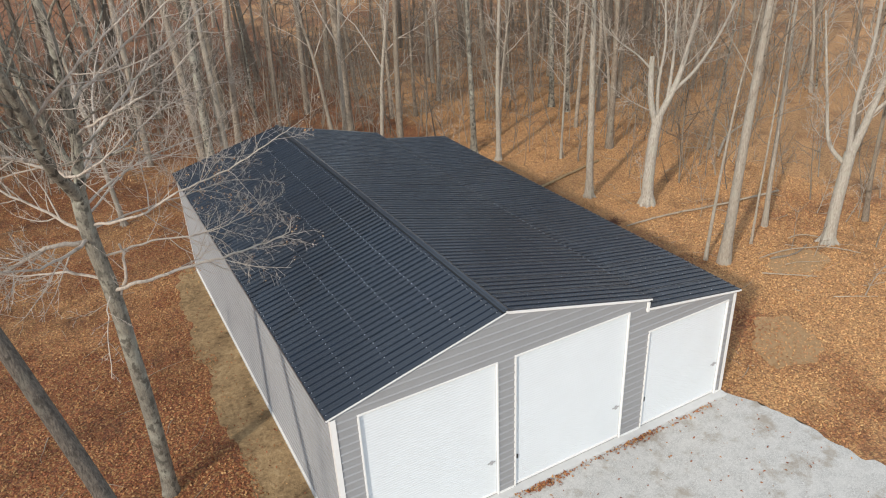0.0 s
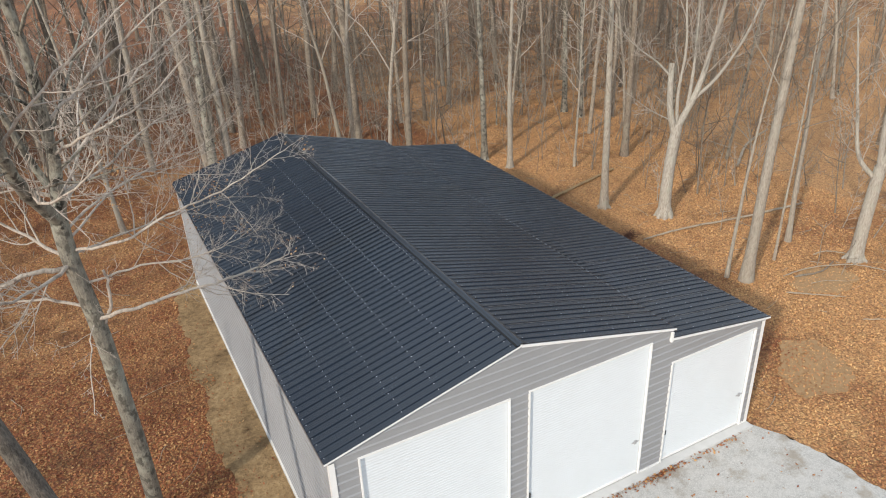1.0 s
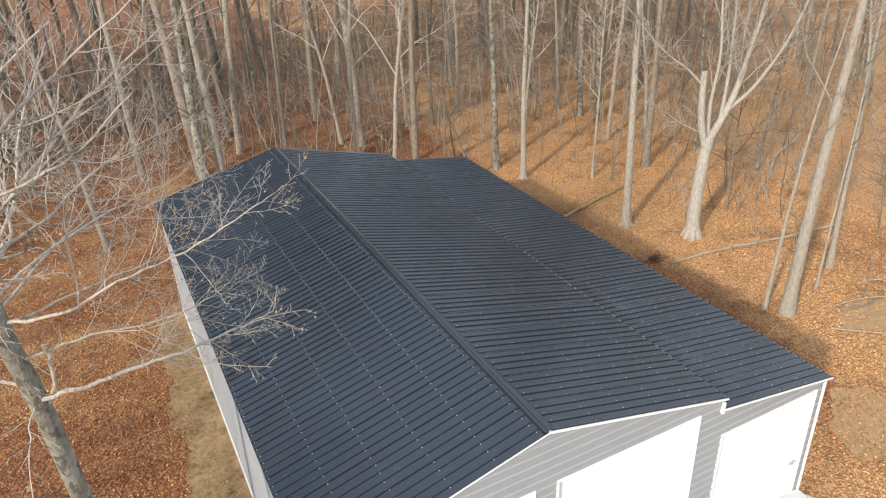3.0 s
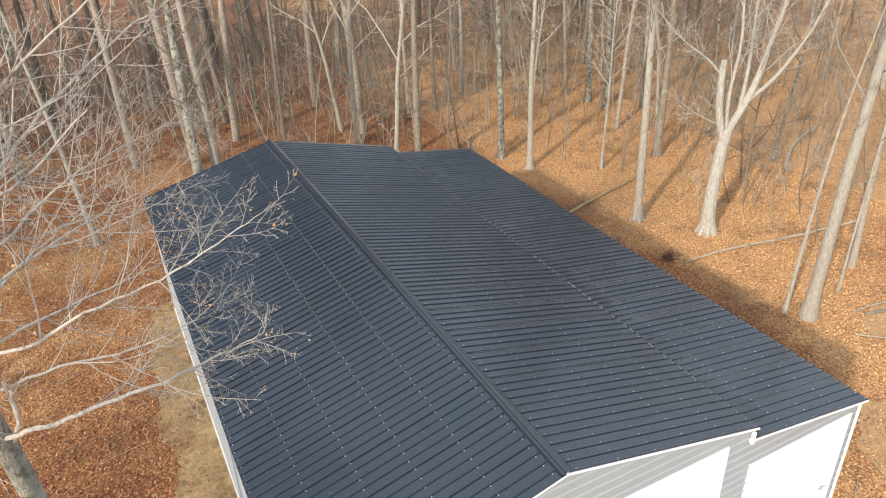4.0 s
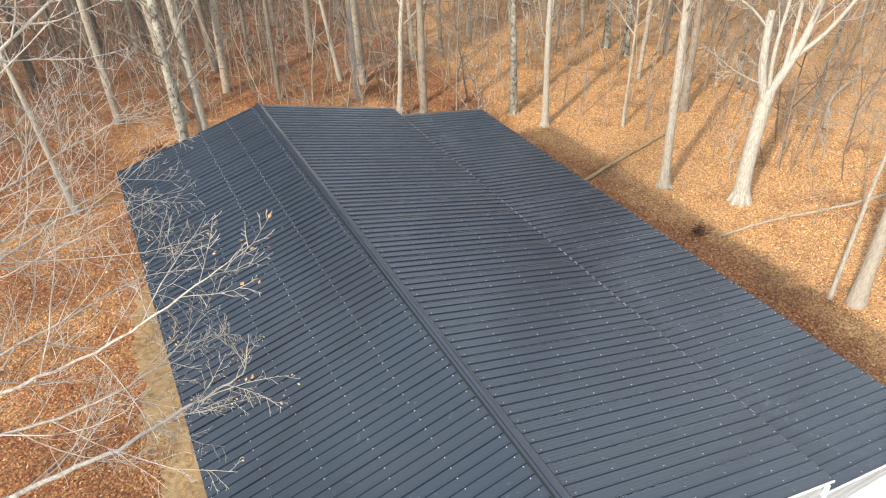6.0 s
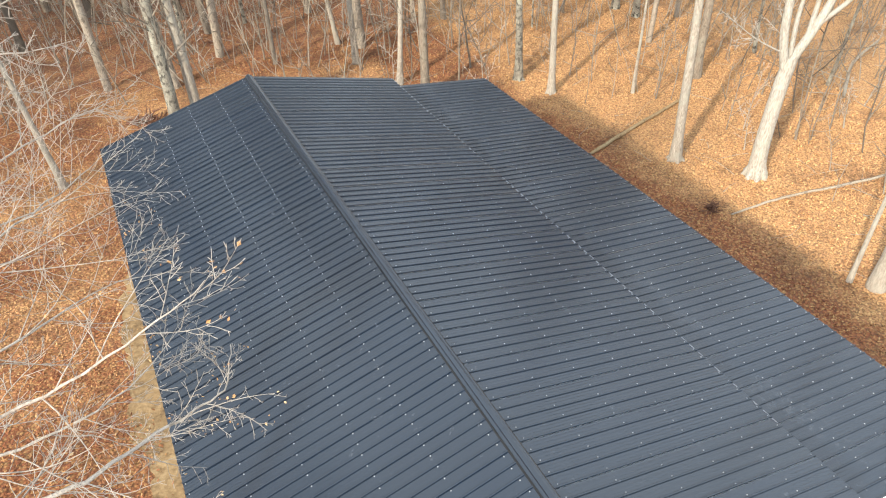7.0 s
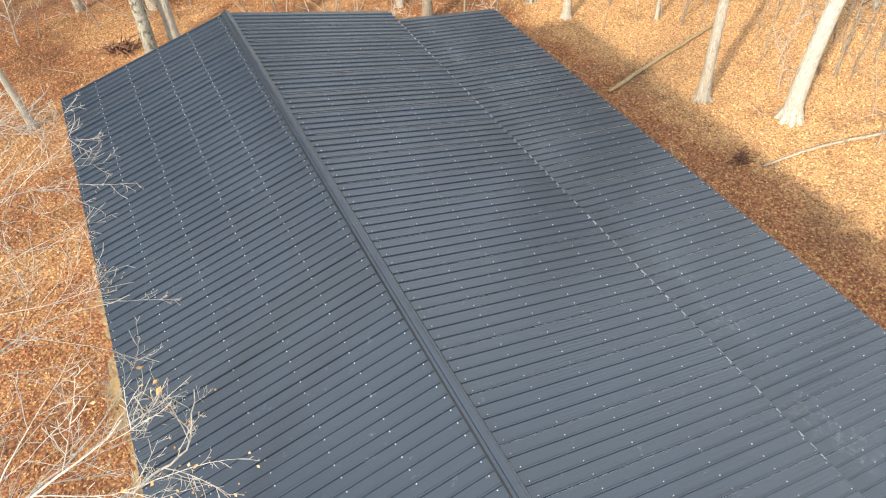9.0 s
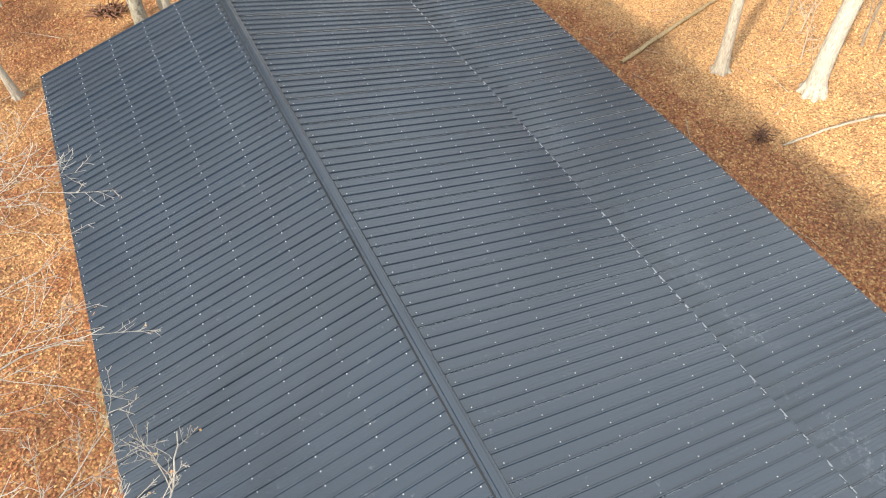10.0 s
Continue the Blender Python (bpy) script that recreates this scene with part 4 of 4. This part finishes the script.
def open_ground(x, y, grow):
    """Whether a tree may stand here: clear of the garage, its yard and the way of the camera."""
    if -6 - grow < x < 19.5 + grow and -13 < y < 32.5 + grow:
        return x < -7 and y > 16
    if -7 < x < 10 and y < 43.5 + grow:  # clear leaf-strewn ground behind the garage
        return False
    if 19 < x < 24 + grow and 5 < y < 31:
        return False
    return all(math.hypot(x - a, y - b) > 1.6 for a, b in HEROES)


def scatter(kinds, count, gap, grow, name, group, seed, area, big, stature=1.0, joined=False):
    rnd = random.Random(seed)
    cells, made, tries, rings, faces, base = {}, 0, 0, [], [], 0
    while made < count and tries < count * 40:
        tries += 1
        x, y = rnd.uniform(area[0], area[1]), rnd.uniform(area[2], area[3])
        key = (int(x // gap), int(y // gap))
        if not open_ground(x, y, grow) or any(math.hypot(x - a, y - b) < gap for i in (-1, 0, 1) for j in (-1, 0, 1) for a, b in cells.get((key[0] + i, key[1] + j), ())):
            continue
        cells.setdefault(key, []).append((x, y))
        made += 1
        tr, cr, label = kinds[rnd.randrange(len(kinds))]
        m = Matrix.Translation((x, y, ground_z(x, y))) @ pose(0, 0, 0, rnd.gauss(0, 2.0), rnd.gauss(0, 2.0), rnd.uniform(0, 360)) @ Matrix.Scale(rnd.uniform(0.8, 1.2) * (stature if x < 21 else 0.75 * stature), 4)
        if joined:
            for me in (tr, cr):
                v, q = np.empty(len(me.vertices) * 3, np.float32), np.empty(len(me.loops), np.int32)
                me.vertices.foreach_get("co", v)
                me.loops.foreach_get("vertex_index", q)
                mm = np.array(m)
                rings.append(v.reshape(-1, 3) @ mm[:3, :3].T + mm[:3, 3])
                faces.append(q.reshape(-1, 4) + base)
                base += len(me.vertices)
            continue
        ob = thing(name, label, "tree" if big else "sapling", m, group)
        child("trunk", tr, ob)
        child("crown", cr, ob)
    if joined:
        tagged(new(name, quads_mesh(name, np.concatenate(rings), np.concatenate(faces), TWIG, True)), "bare grey-brown winter woods, added for shade and roof reflections", "woods", kind="stuff")


scatter(VARIANTS, 180, 2.6, 1.5, "tree", "woodland trees", 7, (-32, 78, 31, 105), True)
scatter(VARIANTS, 20, 3.5, 2.5, "tree", "woodland trees", 8, (26, 60, 4, 34), True)
scatter(VARIANTS, 30, 3.2, 0.0, "tree", "woodland trees", 9, (-40, -7, 16, 34), True, 0.64)
# unseen trees west, east and south, added to shade the yard and fill reflections
scatter(VARIANTS, 26, 3.4, 2.5, "far_woods", "", 15, (-30, -8.6, -9, 17), True, 0.62, joined=True)
scatter(VARIANTS, 20, 5.0, 2.0, "far_woods", "", 10, (21, 60, -14, 4), True, joined=True)
scatter(VARIANTS, 54, 3.2, 0.0, "far_woods", "", 11, (-12, 30, -36, -13), True, joined=True)
# tall trees to the north, added to darken what the roof mirrors
scatter(TOWERING, 44, 3.4, 0.0, "far_woods", "", 17, (-26, 21, 44, 66), True, 1.05, joined=True)
scatter(TOWERING, 46, 3.4, 0.0, "far_woods", "", 18, (29, 60, 36, 70), True, 1.15, joined=True)
scatter(POLES, 180, 1.4, 0.5, "sapling", "woodland saplings", 12, (-26, 60, 32, 80), False)
scatter(POLES, 54, 1.2, 0.0, "sapling", "woodland saplings", 13, (25.5, 46, 6, 34), False)
scatter(POLES, 36, 1.6, 0.0, "sapling", "woodland saplings", 14, (-20, -3.5, 19, 34), False)


def undergrowth(count, seed):
    """Thin whips and brush between the trees, too many to count."""
    rnd = random.Random(seed)
    w = Wood()
    made = 0
    while made < count:
        x, y = rnd.uniform(-22, 58), rnd.uniform(14, 74)
        if not open_ground(x, y, 0.0) or (y < 32 and (x < 25 or rnd.random() < 0.72)) or (y < 41 and x < 24 and rnd.random() < 0.5):
            continue
        made += 1
        h = rnd.uniform(0.8, 2.6) if rnd.random() < 0.55 else rnd.uniform(2.6, 6.5)
        ln = wander(rnd, gz(x, y, -0.05), (rnd.gauss(0, 0.18), rnd.gauss(0, 0.18), 1), h, 4, 0.09, 0.03)
        r = 0.011 + 0.0042 * h
        w.tube(ln, np.linspace(r, r * 0.5, 5), 4)
        for _ in range(3 if h < 2.6 else 6):
            f = rnd.uniform(0.2, 0.95) * 4
            i = min(3, int(f))
            p = ln[i] + (ln[i + 1] - ln[i]) * (f - i)
            b = wander(rnd, p, (rnd.gauss(0, 1), rnd.gauss(0, 1), rnd.uniform(0.2, 1.3)), h * rnd.uniform(0.15, 0.42), 2, 0.18, 0.08)
            w.tube(b, np.linspace(r * 0.7, 0.009, 3), 3)
    tagged(new("undergrowth", w.mesh("undergrowth", TWIG)), "tangle of thin leafless brush between the trees", "brush", kind="stuff")


def gz(x, y, up):
    return (x, y, ground_z(x, y) + up)


undergrowth(2300, 19)


# ---------- fallen wood ----------
def fallen(name, label, points, r0, r1, material, seed, stubs=4):
    rnd = random.Random(seed)
    w = Wood()
    ln = curve_through(points, 6)
    ln[1:-1] += np.array([[rnd.gauss(0, 0.008) for _ in range(3)] for _ in range(len(ln) - 2)])
    rd = np.linspace(r0, r1, len(ln))
    rd[0] *= 0.6
    w.tube(ln, rd, 9)
    if stubs:
        branch_out(w, rnd, ln, rd, stubs, 0.10, 1, 0.4, 5, 0.9, 0.02)
    tagged(new(name, w.mesh(name, material)), label, "log")


fallen("fallen_log", "long bleached fallen branch lying on the leaves", [gz(22.2, 22.8, 0.07), gz(24.6, 22.6, 0.12), gz(27.5, 21.9, 0.22), gz(31.0, 21.3, 0.32)], 0.04, 0.055, DEADWOOD, 61, 3)
fallen("fallen_log", "tan fallen log lying behind the garage", [gz(20.5, 28.75, 0.06), gz(23.5, 29.65, 0.08), gz(27.0, 30.6, 0.10)], 0.085, 0.07, TANWOOD, 62, 2)
fallen("fallen_log", "short rotting log among the saplings", [gz(25.0, 16.9, 0.05), gz(26.2, 16.6, 0.07), gz(27.4, 16.9, 0.06)], 0.05, 0.03, OAK, 63, 3)
fallen("fallen_log", "grey fallen pole in the far woods", [gz(33, 27, 0.1), gz(36, 29, 0.3), gz(39, 30, 0.5)], 0.09, 0.06, DEADWOOD, 64, 3)


fallen("fallen_branch", "thin bleached branch on bare soil", [gz(23.7, 16.25, 0.04), gz(24.4, 15.6, 0.06), gz(25.3, 14.85, 0.05)], 0.035, 0.02, DEADWOOD, 65, 2)
fallen("fallen_branch", "crooked pale branch beside bare soil", [gz(24.7, 17.2, 0.03), gz(26.2, 17.0, 0.10), gz(27.8, 16.2, 0.12), gz(28.5, 15.1, 0.10)], 0.03, 0.02, DEADWOOD, 66, 3)
fallen("fallen_branch", "short thin pale stick on the leaves", [gz(24.4, 13.5, 0.03), gz(25.0, 13.1, 0.05), gz(25.8, 12.6, 0.04)], 0.022, 0.014, DEADWOOD, 67, 1)
fallen("fallen_branch", "bowed pale branch lying at a tree's foot", [gz(27.3, 17.8, 0.04), gz(27.9, 17.6, 0.14), gz(28.6, 17.0, 0.08)], 0.032, 0.02, DEADWOOD, 68, 2)


def root_clump(x, y, size, seed, label):
    """A heap of dark rotten roots and sticks."""
    rnd = random.Random(seed)
    w = Wood()
    for _ in range(38):
        a, d = rnd.uniform(0, 6.283), abs(rnd.gauss(0, 0.45)) * size
        start = (d * math.cos(a), d * math.sin(a), rnd.uniform(0.0, 0.22) * size)
        ln = wander(rnd, start, (rnd.gauss(0, 1), rnd.gauss(0, 1), rnd.uniform(0, 0.5)), size * rnd.uniform(0.35, 0.9), 4, 0.3, -0.04)
        w.tube(ln, np.linspace(rnd.uniform(0.03, 0.08) * size, 0.012, 5), 5)
    ob = new("root_clump", w.mesh("root_clump", ROTTEN))
    ob.location = (x, y, ground_z(x, y) + 0.03)
    tagged(ob, label, "root clump", kind="stuff")


root_clump(21.9, 23.4, 0.45, 71, "dark rotten root clump beside a fallen branch")
root_clump(5.0, 41.4, 0.95, 72, "dark reddish root clump on the leaves")


# ---------- litter ----------
def leaf_carpet(name, count, x0, x1, y0, y1, size, seed):
    """Fallen leaves, each a bent quad, tilted at random."""
    rng = np.random.default_rng(seed)
    x, y = rng.uniform(x0, x1, count), rng.uniform(y0, y1, count)
    keep = ~((x > WALL_L - 0.1) & (x < WALL_R + 0.12) & (y > WALL_F - 0.4) & (y < WALL_B + 0.1))
    drive = (y < 11.6) & (x > -2.5) & (x < 17.2)
    strip = (x > 2.0 + 0.35 * np.sin(y * 0.9) + 0.2 * np.sin(y * 2.3)) & (x < WALL_L) & (y > 11.5) & (y < 29.8)
    sandy = (np.hypot((x - 25.8) / 1.5, y - 16.1) < 1.0) | (np.hypot((x - 20.3) / 2.2, (y - 12.3) / 1.6) < 1.0)
    keep &= ~(sandy & (rng.random(count) > 0.85))
    keep &= ~(drive & (rng.random(count) > 0.02)) & ~(strip & (rng.random(count) > 0.10))
    x, y = x[keep], y[keep]
    n = len(x)
    z = np.array([ground_z(a, b) for a, b in zip(x, y)]) + rng.uniform(0.018, 0.055, n)
    a, tilt, roll = rng.uniform(0, 2 * np.pi, n), rng.normal(0, 0.55, n), rng.normal(0, 0.55, n)
    s = size * rng.uniform(0.65, 1.35, n)
    d = np.stack([np.cos(a) * np.cos(tilt), np.sin(a) * np.cos(tilt), np.sin(tilt)], 1)
    e = np.stack([-np.sin(a) * np.cos(roll), np.cos(a) * np.cos(roll), np.sin(roll)], 1)
    o = np.stack([x, y, z], 1)
    L, W = (s * 0.5)[:, None], (s * 0.30)[:, None]
    v = np.stack([o - d * L, o + e * W + d * L * 0.1, o + d * L, o - e * W + d * L * 0.1], 1).reshape(-1, 3)
    ob = new(name, quads_mesh(name, v, np.arange(4 * n).reshape(-1, 4), LITTER_LEAF))
    tagged(ob, "carpet of curled red-brown and tan fallen leaves", "leaves", kind="stuff")


leaf_carpet("fallen_leaves", 225000, -9, 34, 8, 46, 0.082, 81)


def stick_litter(count, seed):
    rnd = random.Random(seed)
    w = Wood()
    for _ in range(count):
        x, y = rnd.uniform(-8, 36), rnd.uniform(12, 48)
        if 1.0 < x < 17.5 and y < 31:
            continue
        ln = wander(rnd, gz(x, y, 0.03), (rnd.gauss(0, 1), rnd.gauss(0, 1), 0.06), rnd.uniform(0.4, 1.9), 4, 0.16, -0.01)
        w.tube(ln, np.linspace(rnd.uniform(0.008, 0.02), 0.004, 5), 4)
    tagged(new("fallen_twigs", w.mesh("fallen_twigs", DEADWOOD)), "scattered pale fallen twigs on the leaves", "twigs", kind="stuff")


stick_litter(520, 83)


def slab_edge_leaves(seed):
    """Leaves blown against the front of the slab."""
    rnd = random.Random(seed)
    spots = [(rnd.gauss(c, w), WALL_F - 0.30 - abs(rnd.gauss(0, 0.09)), rnd.uniform(0.03, 0.07)) for c, w, n in ((9.0, 0.5, 190), (12.4, 0.45, 130), (5.5, 0.8, 80), (10.6, 0.9, 70), (14.5, 0.8, 60)) for _ in range(n)]
    spots += [(rnd.uniform(4, 17), rnd.uniform(5.5, 11.2), 0.035) for _ in range(170)]
    v, q = leaf_quads(spots, 0.095, rnd, 0.0)
    tagged(new("blown_leaves", quads_mesh("blown_leaves", v, q, LITTER_LEAF)), "rust-brown leaves blown against the slab edge", "leaves", kind="stuff")


slab_edge_leaves(85)
